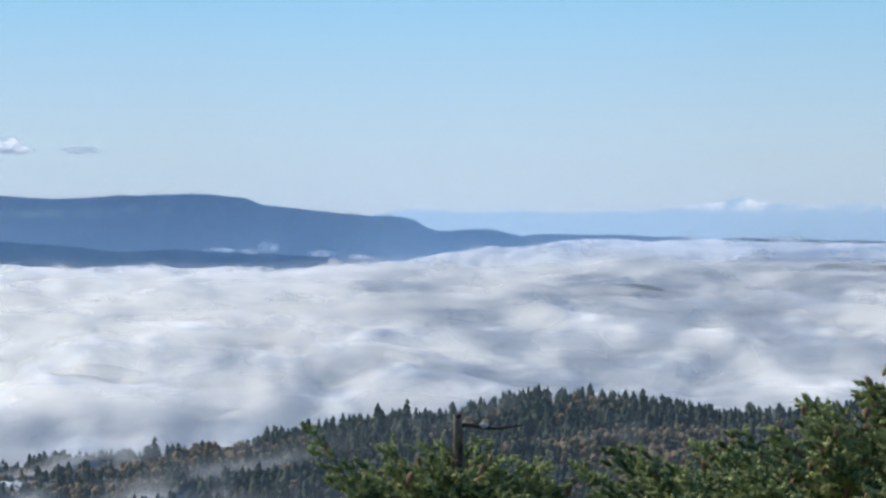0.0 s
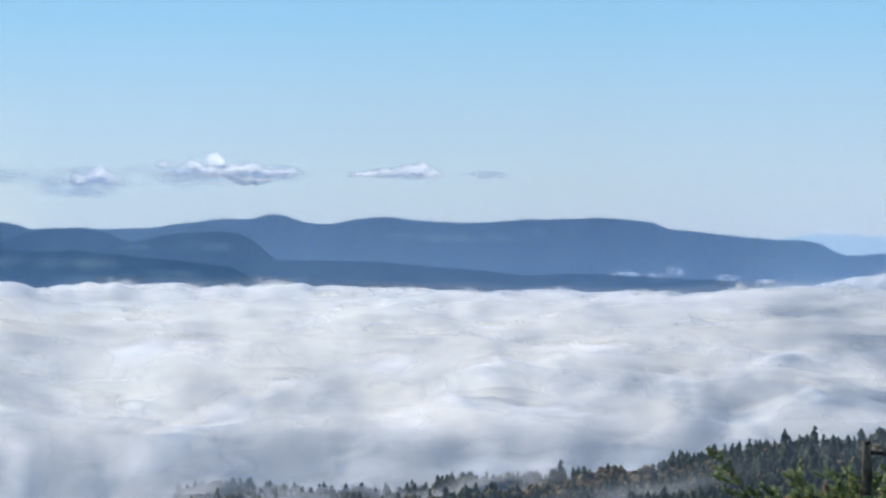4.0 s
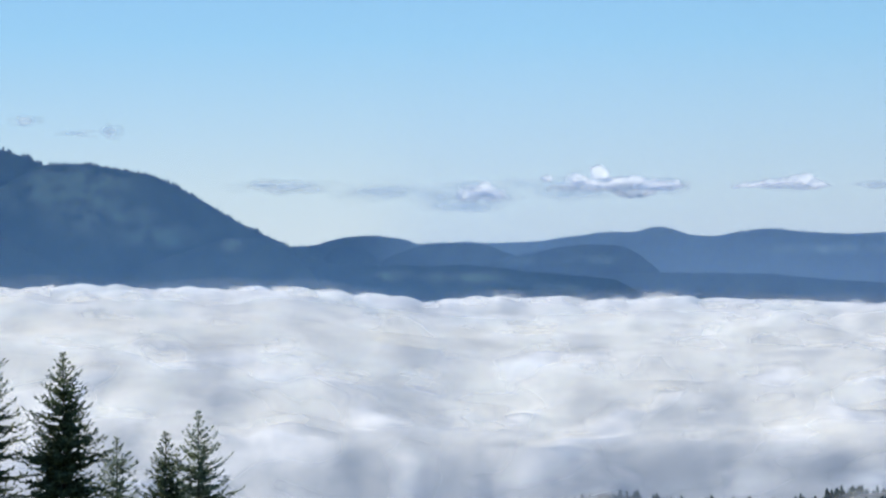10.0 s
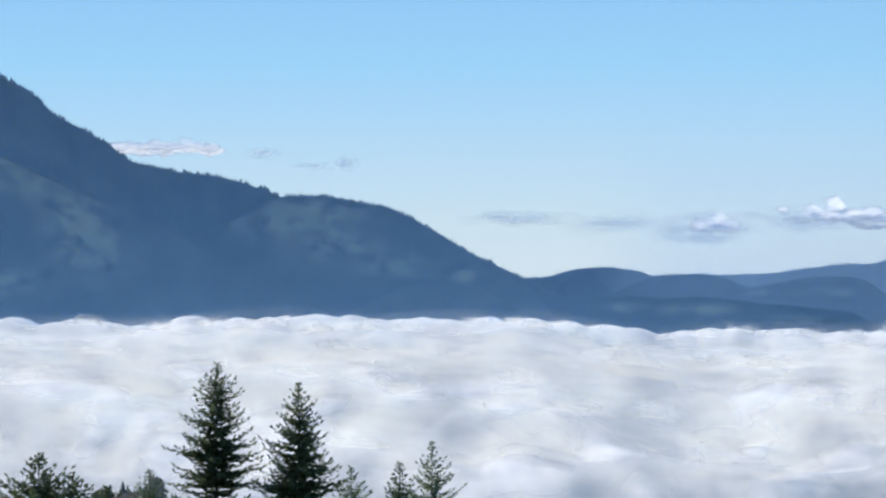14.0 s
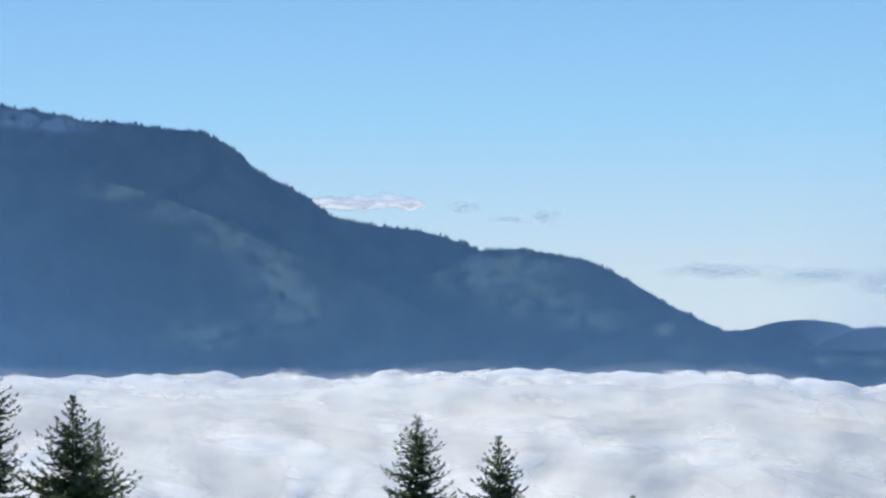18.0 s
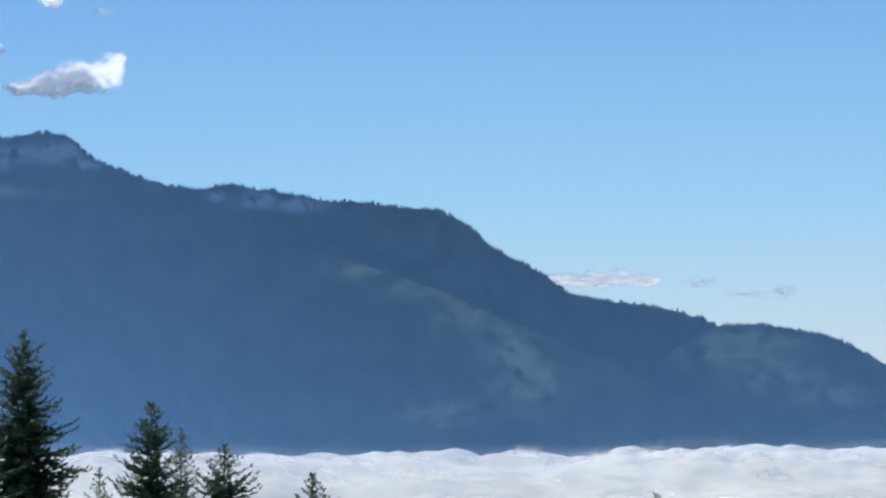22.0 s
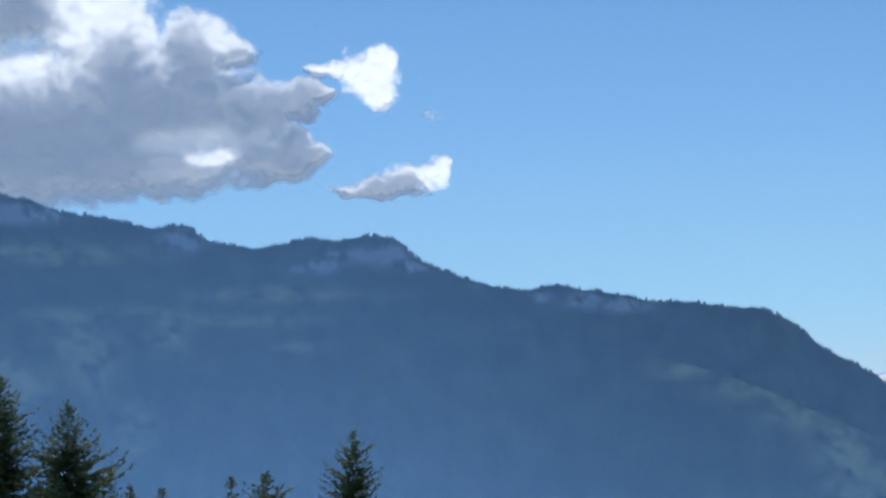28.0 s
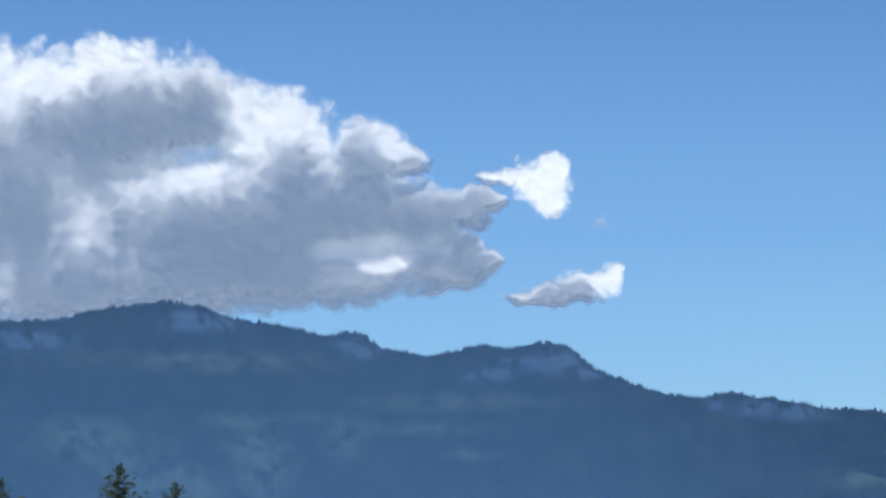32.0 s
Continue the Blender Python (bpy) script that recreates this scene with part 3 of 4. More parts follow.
def fog_heaps(az, r):
    p = polar(az, r, 0 * r)
    u = r / fog_rim(az)
    far, near = smooth(0.55, 0.98, u), 1 - smooth(0.5, 0.72, u)
    warp = np.stack([fbm(p / 260.0, 2, seed=241), fbm(p / 260.0 + 40, 2, seed=242)], 1) * 0.6
    q = np.stack([az, r / 150.0], 1)
    swell = smooth(-0.25, 0.35, fbm(p / 420.0, 2, seed=251))
    h = (domes(q / 2.0 + warp, 201, 3.0) - 0.7) * 13
    h += (domes(q / 1.0 + warp * 1.8, 211, 3.6) - 0.64) * (18 - 4 * far) * (0.6 + 0.4 * swell)
    h += (domes(q / 0.5 + warp * 2.5, 231, 5.0) - 0.6) * (8 + 5 * smooth(0.86, 0.97, u)) * (0.25 + 0.75 * swell) * (1 - 0.5 * near)
    h += fbm(p / 90.0, 2, 0.5, seed=225) * 3.5
    h += fbm(p / 650.0, 2, seed=221) * 30 * (1 - 0.65 * far)
    crown = smooth(0.9, 0.975, u) * smooth(1.06, 1.0, u)
    h += crown * ((domes(np.stack([az / 0.75, u * 4], 1), 271, 6.0) - 0.6) * 9 + (domes(np.stack([az / 0.33, u * 4], 1), 272, 6.0) - 0.6) * 5) * smooth(-0.3, 0.25, fbm(np.stack([az / 4, 0 * az, 0 * az], 1), 2, seed=273))
    return h * (1 - 0.55 * smooth(4350, 4700, r)) - 5 * smooth(0.7, 0.95, u) - 22 * np.exp(-((az - 29.3) / 1.6) ** 2) * smooth(1690, 1610, r)


f_az = np.concatenate([np.arange(-75, -14, 1.5), np.arange(-14, 56, 0.115), np.arange(56, 100, 1.5)])
f_r = 1250 + (4890 - 1250) * np.linspace(0, 1, 330) ** 0.92
A, R = np.meshgrid(f_az, f_r)
a, r = A.ravel(), R.ravel()
Z = fog_level(a, r) + fog_heaps(a, r)
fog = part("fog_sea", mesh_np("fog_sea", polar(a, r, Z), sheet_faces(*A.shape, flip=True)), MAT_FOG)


def fog_thin_shade(a, r):
    """Grey painted into the fog's colour: shade in drifting patches and over the right side, and the thin near edge."""
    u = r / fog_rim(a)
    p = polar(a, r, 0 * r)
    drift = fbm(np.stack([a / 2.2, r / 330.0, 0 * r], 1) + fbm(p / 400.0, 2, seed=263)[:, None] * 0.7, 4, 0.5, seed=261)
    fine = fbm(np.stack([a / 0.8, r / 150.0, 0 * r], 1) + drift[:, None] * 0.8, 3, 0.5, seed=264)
    drift_shade = smooth(-0.1, 0.5, drift) * 0.45 + smooth(0.0, 0.45, fine) * 0.28
    right_shade = 0.95 * smooth(-0.3, 0.35, drift) * (1 - smooth(-4, 5, a)) * smooth(0.5, 0.66, u) * (1 - smooth(0.88, 0.97, u))
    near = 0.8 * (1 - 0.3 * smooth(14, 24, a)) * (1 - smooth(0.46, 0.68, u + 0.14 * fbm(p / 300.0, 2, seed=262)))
    return np.clip(drift_shade + right_shade + near + 0.22 * (1 - smooth(2, 12, a)), 0, 1).astype(np.float32)


fog.data.attributes.new("thin", "FLOAT", "POINT").data.foreach_set("value", fog_thin_shade(a, r))
tagged(fog, "white billowing sea of fog filling the valley", "fog", kind="stuff")


# thin vapour filling the hollows between the heaps
az, rr = np.arange(-14, 56, 0.24), 1300 + 3450 * np.linspace(0, 1, 170) ** 0.92
A, R = np.meshgrid(az, rr)
a, r = A.ravel(), R.ravel()
u = r / fog_rim(a)
p = polar(a, r, 0 * r)
warp = np.stack([fbm(p / 260.0, 2, seed=241), fbm(p / 260.0 + 40, 2, seed=242)], 1) * 0.6
q = np.stack([a, r / 150.0], 1)
under = fog_heaps(a, r)
for soft, above in ((1.5, 1.5),):
    h = (domes(q / 2.0 + warp, 201, soft) - 0.6 - 0.35 / soft) * 13 + (domes(q / 0.95 + warp * 1.8, 211, soft) - 0.6 - 0.35 / soft) * 12
    h = (h + fbm(p / 650.0, 2, seed=221) * 30 * (1 - 0.65 * smooth(0.55, 0.98, u))) * (1 - 0.55 * smooth(4350, 4700, r)) + above
    thick = smooth(0.34, 0.44, u) * smooth(0.0, 0.2, 1.02 - u) * smooth(0, 13, h - under)
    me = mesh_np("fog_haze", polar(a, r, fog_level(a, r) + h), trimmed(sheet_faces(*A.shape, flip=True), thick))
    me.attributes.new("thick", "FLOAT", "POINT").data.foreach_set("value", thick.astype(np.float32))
    # the same painted shade as on the fog sea
    me.attributes.new("thin", "FLOAT", "POINT").data.foreach_set("value", fog_thin_shade(a, r))
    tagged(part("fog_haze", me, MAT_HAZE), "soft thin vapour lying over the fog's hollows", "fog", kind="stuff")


# soft crowns of vapour standing out of the fog, too many to count
def fog_puffs(seed, lo=-14.5, hi=56.0):
    r = np.random.default_rng(seed)
    x, y = [g.ravel() for g in np.meshgrid(np.linspace(-1.5, 1.5, 17), np.linspace(-1.6, 1.25, 13))]
    spots = []
    for _ in range(9000):
        az, u = r.uniform(lo, hi), 0.985 - 0.41 * r.random() ** 1.35
        w = np.interp(u, [0.5, 0.65, 0.8, 0.93, 1.0], [1.4, 1.1, 0.75, 0.45, 0.3]) * r.uniform(0.6, 1.3)
        el = np.interp(u, [0.5, 0.55, 0.7, 0.84, 1.0], [-4.6, -3.9, -2.1, -0.9, 0])
        if all(((az - a) / (w + v)) ** 2 + ((el - e) / (0.4 * (w + v))) ** 2 > 1.2 for a, e, v, _ in spots):
            spots.append((az, el, w, u))
    az, _, w, u = np.array(spots).T
    d = fog_rim(az) * u
    base = fog_level(az, d) + fog_heaps(az, d)
    high = d * np.radians(w) * r.uniform(0.45, 0.68, len(az)) * np.interp(u, [0.85, 0.96], [1, 0.85])
    most = r.uniform(0.3, 1.0, len(az)) * np.interp(u, [0.6, 0.78], [0.55, 1.0])
    n, m = len(az), len(x)
    X, Y = np.tile(x, n), np.tile(y, n)
    A, D, W, H, Z, K = [np.repeat(v, m) for v in (az, d, w, high, base, most)]
    bend = fbm(np.stack([X * 1.2 + A * 3, Y * 1.2, D / 50], 1), 3, 0.6, seed=seed + 1)
    yy, xx = Y + 0.8 * bend, X + 0.5 * bend
    fall = np.where(yy > 0, np.exp(-(1.5 * np.clip(yy, 0, 9)) ** 2.6), np.exp(-(1.15 * yy) ** 2))
    T = np.clip(1.1 * np.exp(-(1.05 * np.abs(xx)) ** 2.4) * fall - 0.05, 0, 1) * K
    T *= smooth(0, 0.4, 1.5 - np.abs(X)) * smooth(0, 0.3, 1.25 - Y) * smooth(0, 0.5, Y + 1.6)
    T = np.clip(T - 0.03, 0, 1)
    dome = np.clip(1.2 - (X / 1.5) ** 2 - (Y / 1.6) ** 2, 0, 2)
    V = polar(A + X * W, D - 0.35 * D * np.radians(W) * dome + 0.3 * H * Y, Z + H * (0.2 + Y))
    F = (sheet_faces(13, 17)[None] + (np.arange(n) * m)[:, None, None]).reshape(-1, 4)
    me = mesh_np("fog_crowns", V, trimmed(F, T))
    me.attributes.new("thick", "FLOAT", "POINT").data.foreach_set("value", T.astype(np.float32))
    tagged(part("fog_crowns", me, MAT_PUFF), "soft white crowns of vapour standing out of the fog", "fog", kind="stuff")


fog_puffs(291)
# added sheets that imitate haze by their colour: before the mountains, and again before the far ridges
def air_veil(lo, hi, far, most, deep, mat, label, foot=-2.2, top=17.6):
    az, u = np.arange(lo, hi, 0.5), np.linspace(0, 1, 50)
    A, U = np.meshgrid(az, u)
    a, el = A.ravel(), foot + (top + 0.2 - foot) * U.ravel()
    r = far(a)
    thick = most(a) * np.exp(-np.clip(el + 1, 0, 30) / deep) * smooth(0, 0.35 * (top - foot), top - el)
    me = mesh_np("haze_sheet", polar(a, r, lift(el, r)), sheet_faces(*A.shape))
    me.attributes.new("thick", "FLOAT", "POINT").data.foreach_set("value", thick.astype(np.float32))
    tagged(part("haze_sheet", me, mat), label, "haze", kind="stuff")


# thicker to the left, to brighten the mountain there
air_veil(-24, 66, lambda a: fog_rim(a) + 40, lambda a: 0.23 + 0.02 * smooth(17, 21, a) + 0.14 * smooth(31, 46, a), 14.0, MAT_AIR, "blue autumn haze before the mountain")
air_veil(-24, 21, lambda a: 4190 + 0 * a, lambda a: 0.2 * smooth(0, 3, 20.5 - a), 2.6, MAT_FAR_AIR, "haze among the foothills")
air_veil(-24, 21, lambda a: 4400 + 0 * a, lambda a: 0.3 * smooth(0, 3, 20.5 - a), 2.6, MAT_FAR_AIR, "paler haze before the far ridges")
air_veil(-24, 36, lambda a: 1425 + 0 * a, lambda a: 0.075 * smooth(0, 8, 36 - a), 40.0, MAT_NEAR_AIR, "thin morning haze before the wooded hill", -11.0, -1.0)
# drifting curtains of mist among the trees on the fog's side of the hill
az, up = np.arange(-13, 26, 0.15), np.linspace(-10, 62, 37)
A, U = np.meshgrid(az, up)
a, h = A.ravel(), U.ravel()
for far, seed in ((1520, 326), (1640, 331), (1760, 336), (1880, 341)):
    r = far + fbm(np.stack([a / 3.0, h / 60, 0 * a], 1), 3, seed=seed) * 50
    z = ground_height(a, r) + h
    q = np.stack([a / 2.6, h / 42.0, 0 * a + seed], 1)
    puffs = smooth(-0.25, 0.5, fbm(q, 3, seed=seed + 1))
    side = 0.15 + 0.85 * smooth(1.5, 7.5, a) + 0.4 * smooth(1900, 2000, r) * smooth(-1, 3, a)
    thick = np.clip(side * puffs, 0, 1) * smooth(-8, 8, h) * smooth(0, 30, 36 - h) * smooth(0, 2, a + 13) * smooth(0, 4, 18 - a)
    me = mesh_np("valley_mist", polar(a, r, z), trimmed(sheet_faces(*A.shape), thick))
    me.attributes.new("thick", "FLOAT", "POINT").data.foreach_set("value", thick.astype(np.float32))
    tagged(part("valley_mist", me, MAT_VALLEY_MIST), "veil of mist drifting between the treetops", "fog", kind="stuff")


# ---- clouds ----
def ico(sub):
    bm = bmesh.new()
    bmesh.ops.create_icosphere(bm, subdivisions=sub, radius=1)
    v = np.array([x.co[:] for x in bm.verts])
    f = np.array([[x.index for x in q.verts] for q in bm.faces])
    bm.free()
    return v, f


ICO = {k: ico(k) for k in (1, 2)}


def lobes(p, blobs, soft):
    total = sum(np.exp(soft * (1 - np.minimum(((p[:, 0] - a) / w) ** 2 + ((p[:, 1] - e) / h) ** 2, 8))) for a, e, w, h in blobs)
    return np.log(total + 1e-6) / soft


def cloud(name, blobs, far, label, seed, lit=(), rim=0.35, step=0.05, deep=0.3, grain=1.0, billows=0.38, soft=4.0, mats=None):
    """A cumulus of heaped lobes, (direction, elevation, half width, half height) in degrees at the distance far: a sunlit skin of vapour, bulging
    to the front and the back, round a dense core that keeps the sun off. lit: lobes where the core is open, rim: how far it stays inside the edge."""
    skin, inner = mats or (MAT_CLOUD, MAT_CORE)
    B = np.array(blobs)
    a0, a1 = (B[:, 0] - B[:, 2] * 1.35).min(), (B[:, 0] + B[:, 2] * 1.35).max()
    e0, e1 = (B[:, 1] - B[:, 3] * 1.35).min(), (B[:, 1] + B[:, 3] * 1.35).max()
    AA, EE = np.meshgrid(np.arange(a0, a1, step), np.arange(e0, e1, step))
    p = np.stack([AA.ravel(), EE.ravel()], 1)
    p3 = np.concatenate([p, 0 * p[:, :1] + seed], 1)
    size = np.sqrt(np.median(B[:, 2] * B[:, 3])) * grain
    w3 = p3 / (size * 1.3)
    bent = p + size * 0.5 * np.stack([fbm(w3, 3, 0.55, seed=seed + 21), 0.7 * fbm(w3, 3, 0.55, seed=seed + 22)], 1)
    f0 = lobes(bent, blobs, soft)
    f = f0 + billows * billow(p3 / size, 3, 0.55, seed=seed) + 0.25 * fbm(p3 / (size * 2), 2, seed=seed + 9)
    deep = deep * size
    body = smooth(-0.5, 1.1, f0 + 0.1 * billow(p3 / size, 2, 0.5, seed=seed))
    relief = billow(p3 / (size * 0.9), 3, 0.5, seed=seed + 5)
    rise = np.gradient(f0.reshape(AA.shape), step, axis=0).ravel() * size
    # inner sheets added to shade the skin, opened at lit for bright places
    g = 1.8 * (f + 0.15) - rim * smooth(0.9, -0.3, rise) + 0.8 * smooth(-0.2, 0.7, rise) + 0.45 * fbm(p3 / (size * 1.1), 4, 0.55, seed=seed + 12)
    for a, e, w, h, much in lit:
        g = g - 1.1 * much * np.exp(-((p[:, 0] - a) / w) ** 2 - ((p[:, 1] - e) / h) ** 2)
    unit = far * np.pi / 180
    thing = None
    for kind, mat, field, lo, bulge, rough, apart in (("skin", skin, f + 0.1 - 0.2 * smooth(0, 0.9, rise), -0.5, -deep, 0.3, -7), ("dense_core", inner, g, -0.7, -deep * 0.9, 0.0, 0), ("back", inner, g, -0.7, deep * 3.0, 0.0, 8)):
        d = far + apart + (bulge * body - rough * deep * relief * smooth(0, 0.5, f)) * unit
        q = sheet_faces(*AA.shape)
        q = q[(field[q] > lo).any(1)]
        me = mesh_np(name, polar(p[:, 0], d, EYE + far * np.tan(np.radians(p[:, 1]))), q)
        me.attributes.new("thick", "FLOAT", "POINT").data.foreach_set("value", field.astype(np.float32))
        ob = part(name if thing is None else kind, me, mat, thing)
        thing = thing or ob
    return tagged(thing, label, "cloud")


cloud("cumulus_cloud", [(52.6, 11.9, 2.9, 1.7), (56.5, 11.6, 2.8, 2.0), (50.4, 12.0, 1.3, 1.1), (49.5, 11.7, 0.9, 0.9), (48.3, 11.2, 1.3, 1.3), (46.3, 10.9, 1.0, 0.85), (45.4, 10.8, 0.5, 0.4), (54.0, 9.4, 3.0, 2.2), (50.0, 9.4, 2.6, 1.8), (47.2, 9.5, 1.8, 1.3),
                        (45.3, 9.7, 1.2, 0.65), (44.3, 9.7, 0.8, 0.42), (43.9, 9.95, 0.5, 0.26), (45.2, 8.7, 1.2, 0.75), (44.9, 9.15, 0.9, 0.5), (43.6, 8.5, 0.35, 0.28), (43.5, 9.9, 0.4, 0.2), (44.3, 8.35, 0.8, 0.46), (44.2, 8.8, 0.45, 0.36), (46.8, 8.3, 1.8, 0.7), (49.5, 8.2, 2.4, 0.8), (53.5, 8.0, 2.8, 1.0), (58, 9.0, 3, 2.2)], 4740,
      "big heaped white cumulus with a grey belly above the mountain", 401, grain=0.62,
      lit=[(53.6, 12.9, 1.5, 0.75, 1.6), (55.2, 11.9, 0.8, 0.35, 1.3), (51.5, 13.3, 1.5, 0.4, 1.2), (48.6, 11.6, 0.9, 0.8, 1.6), (49.6, 11.3, 0.6, 0.6, 0.9), (50.2, 10.6, 0.5, 0.35, 1.2), (47.4, 11.3, 0.3, 0.3, 1.4), (45.7, 11.2, 0.7, 0.5, 1.2),
           (45.9, 8.66, 0.6, 0.38, 3.4), (47.1, 8.78, 0.4, 0.18, 2.8), (44.8, 8.85, 0.3, 0.3, 1.3), (53.0, 9.4, 0.7, 0.7, 1.0), (51.0, 10.3, 1.3, 0.5, 0.8), (55.3, 8.2, 1.4, 0.9, 1.3)])
cloud("cloud_puff", [(42.35, 10.2, 0.78, 0.7), (42.0, 10.7, 0.38, 0.34), (43.0, 10.4, 0.65, 0.27), (42.05, 9.75, 0.45, 0.36), (43.5, 10.4, 0.4, 0.16)], 4700, "bright white cloud puff beside the cumulus", 411, step=0.03, grain=0.9, mats=(MAT_SOFT, MAT_CORE), lit=[(42.2, 10.3, 1.3, 1.0, 3.0)], rim=0.8)
cloud("cloud_puff", [(40.8, 8.0, 0.45, 0.45), (40.65, 8.25, 0.25, 0.24), (41.5, 7.92, 0.55, 0.38), (42.1, 7.75, 0.55, 0.27), (42.7, 7.62, 0.4, 0.13)], 4700, "small cloud puff, white at one end and grey at the other", 421, step=0.03, mats=(MAT_SOFT, MAT_CORE),
      lit=[(40.6, 8.1, 0.55, 0.6, 3.0), (41.6, 8.25, 0.4, 0.12, 1.0)], rim=0.3)
HEAP = "small white cumulus heap over the far ridge"
cloud("low_cloud", [(17.1, 1.52, 0.28, 0.2), (17.4, 1.42, 0.35, 0.16), (16.9, 1.4, 0.4, 0.14)], 4820, HEAP, 431, step=0.02, mats=(MAT_SMALL, MAT_SMALL_CORE), lit=[(17.15, 1.65, 0.3, 0.15, 1.5)], rim=0.7)
cloud("low_cloud", [(14.42, 1.88, 0.26, 0.19), (14.95, 1.75, 0.22, 0.14), (15.6, 1.76, 0.14, 0.09), (13.55, 1.66, 0.3, 0.18), (14.2, 1.62, 1.2, 0.16), (13.0, 1.6, 0.5, 0.12), (13.6, 1.46, 0.5, 0.14)], 4820, HEAP, 432, step=0.02, mats=(MAT_SMALL, MAT_SMALL_CORE),
      lit=[(14.42, 1.93, 0.26, 0.2, 1.8), (15.0, 1.86, 0.2, 0.12, 1.4), (15.6, 1.82, 0.15, 0.1, 1.2), (13.55, 1.8, 0.25, 0.1, 1.0)], rim=0.7)
cloud("low_cloud", [(9.9, 1.66, 0.35, 0.14), (10.4, 1.6, 0.45, 0.11), (9.6, 1.56, 0.35, 0.1), (11.0, 1.57, 0.4, 0.07)], 4820, HEAP, 433, step=0.02, mats=(MAT_SMALL, MAT_SMALL_CORE), lit=[(10.0, 1.75, 0.4, 0.1, 1.3)], rim=0.7)
cloud("low_cloud", [(29.2, 3.3, 0.55, 0.18), (29.9, 3.24, 0.7, 0.17), (28.7, 3.2, 0.4, 0.12), (30.5, 3.25, 0.5, 0.14)], 4820, "thin cloud resting behind the mountain's shoulder", 451, step=0.02, mats=(MAT_THIN, MAT_SMALL_CORE), lit=[(29.2, 3.38, 0.4, 0.1, 1.0)], rim=0.7)


def vapour(name, az, el, w, h, far, mat, label, seed, most=1.0):
    """A thin veil of vapour that thins out to nothing at its ragged rim."""
    x, y = np.meshgrid(np.linspace(-1.6, 1.6, 90), np.linspace(-1.7, 1.7, 36))
    x, y = x.ravel(), y.ravel()
    q = np.stack([x * max(1.0, w / h * 0.22), y * 0.8, 0 * x + seed], 1)
    bulge = fbm(q * 0.9, 3, seed=seed)
    thick = np.clip(1.25 * np.exp(-1.6 * (x ** 2 + (y + 0.5 * bulge) ** 2)) * (0.6 + 0.7 * fbm(q * 1.1, 2, 0.5, seed=seed + 1)) - 0.08, 0, 1) * smooth(0, 0.4, 1.6 - np.abs(x)) * smooth(0, 0.4, 1.7 - np.abs(y)) * most
    d = far + bulge * w * far * 0.006
    me = mesh_np(name, polar(az + x * w, d, EYE + far * np.tan(np.radians(el + y * h))), trimmed(sheet_faces(36, 90), thick))
    me.attributes.new("thick", "FLOAT", "POINT").data.foreach_set("value", thick.astype(np.float32))
    return tagged(part(name, me, mat), label, "cloud")


STREAK = "thin grey streak of cloud over the far hills"
for k, (az, el, w, h) in enumerate([(15.3, 1.5, 1.6, 0.3), (13.2, 1.54, 0.9, 0.2), (17.4, 1.4, 1.1, 0.28), (17.6, 1.15, 1.0, 0.22), (19.2, 1.42, 1.4, 0.3), (21.6, 1.6, 1.3, 0.18), (10.2, 1.55, 0.8, 0.12), (8.2, 1.52, 0.5, 0.09),
                                    (25.5, 2.88, 0.3, 0.2), (26.3, 2.82, 0.5, 0.1), (27.4, 3.1, 0.4, 0.14), (29.6, 3.2, 1.0, 0.14), (40.9, 9.35, 0.3, 0.14), (42.9, 7.7, 0.5, 0.12)]):
    vapour("cloud_wisp", az, el, w, h, 4770, MAT_STREAK, STREAK, 461 + 10 * k)
POCKET = "small white fog pocket between two low ridges"
for k, (az, el, w, h) in enumerate([(5.0, -0.72, 0.45, 0.09), (4.4, -0.74, 0.3, 0.07), (3.95, -0.66, 0.28, 0.14), (2.75, -0.82, 0.45, 0.1), (1.95, -0.88, 0.35, 0.09)]):
    vapour("fog_bank", az, el, w, h, 4235 if az < 3.2 else 4205, MAT_BANK, POCKET, 525 + k)
# grey veils added to imitate haze over the dark hilltops
for k, (az, el, w, h, far) in enumerate([(-4.2, -1.5, 1.2, 0.22, 3720), (-7.0, -0.95, 1.0, 0.14, 4200), (-10.0, -0.98, 1.7, 0.14, 4170)]):
    vapour("fog_bank", az, el, w, h, far, MAT_STREAK, "grey veil added as haze before a dark hilltop", 541 + k)

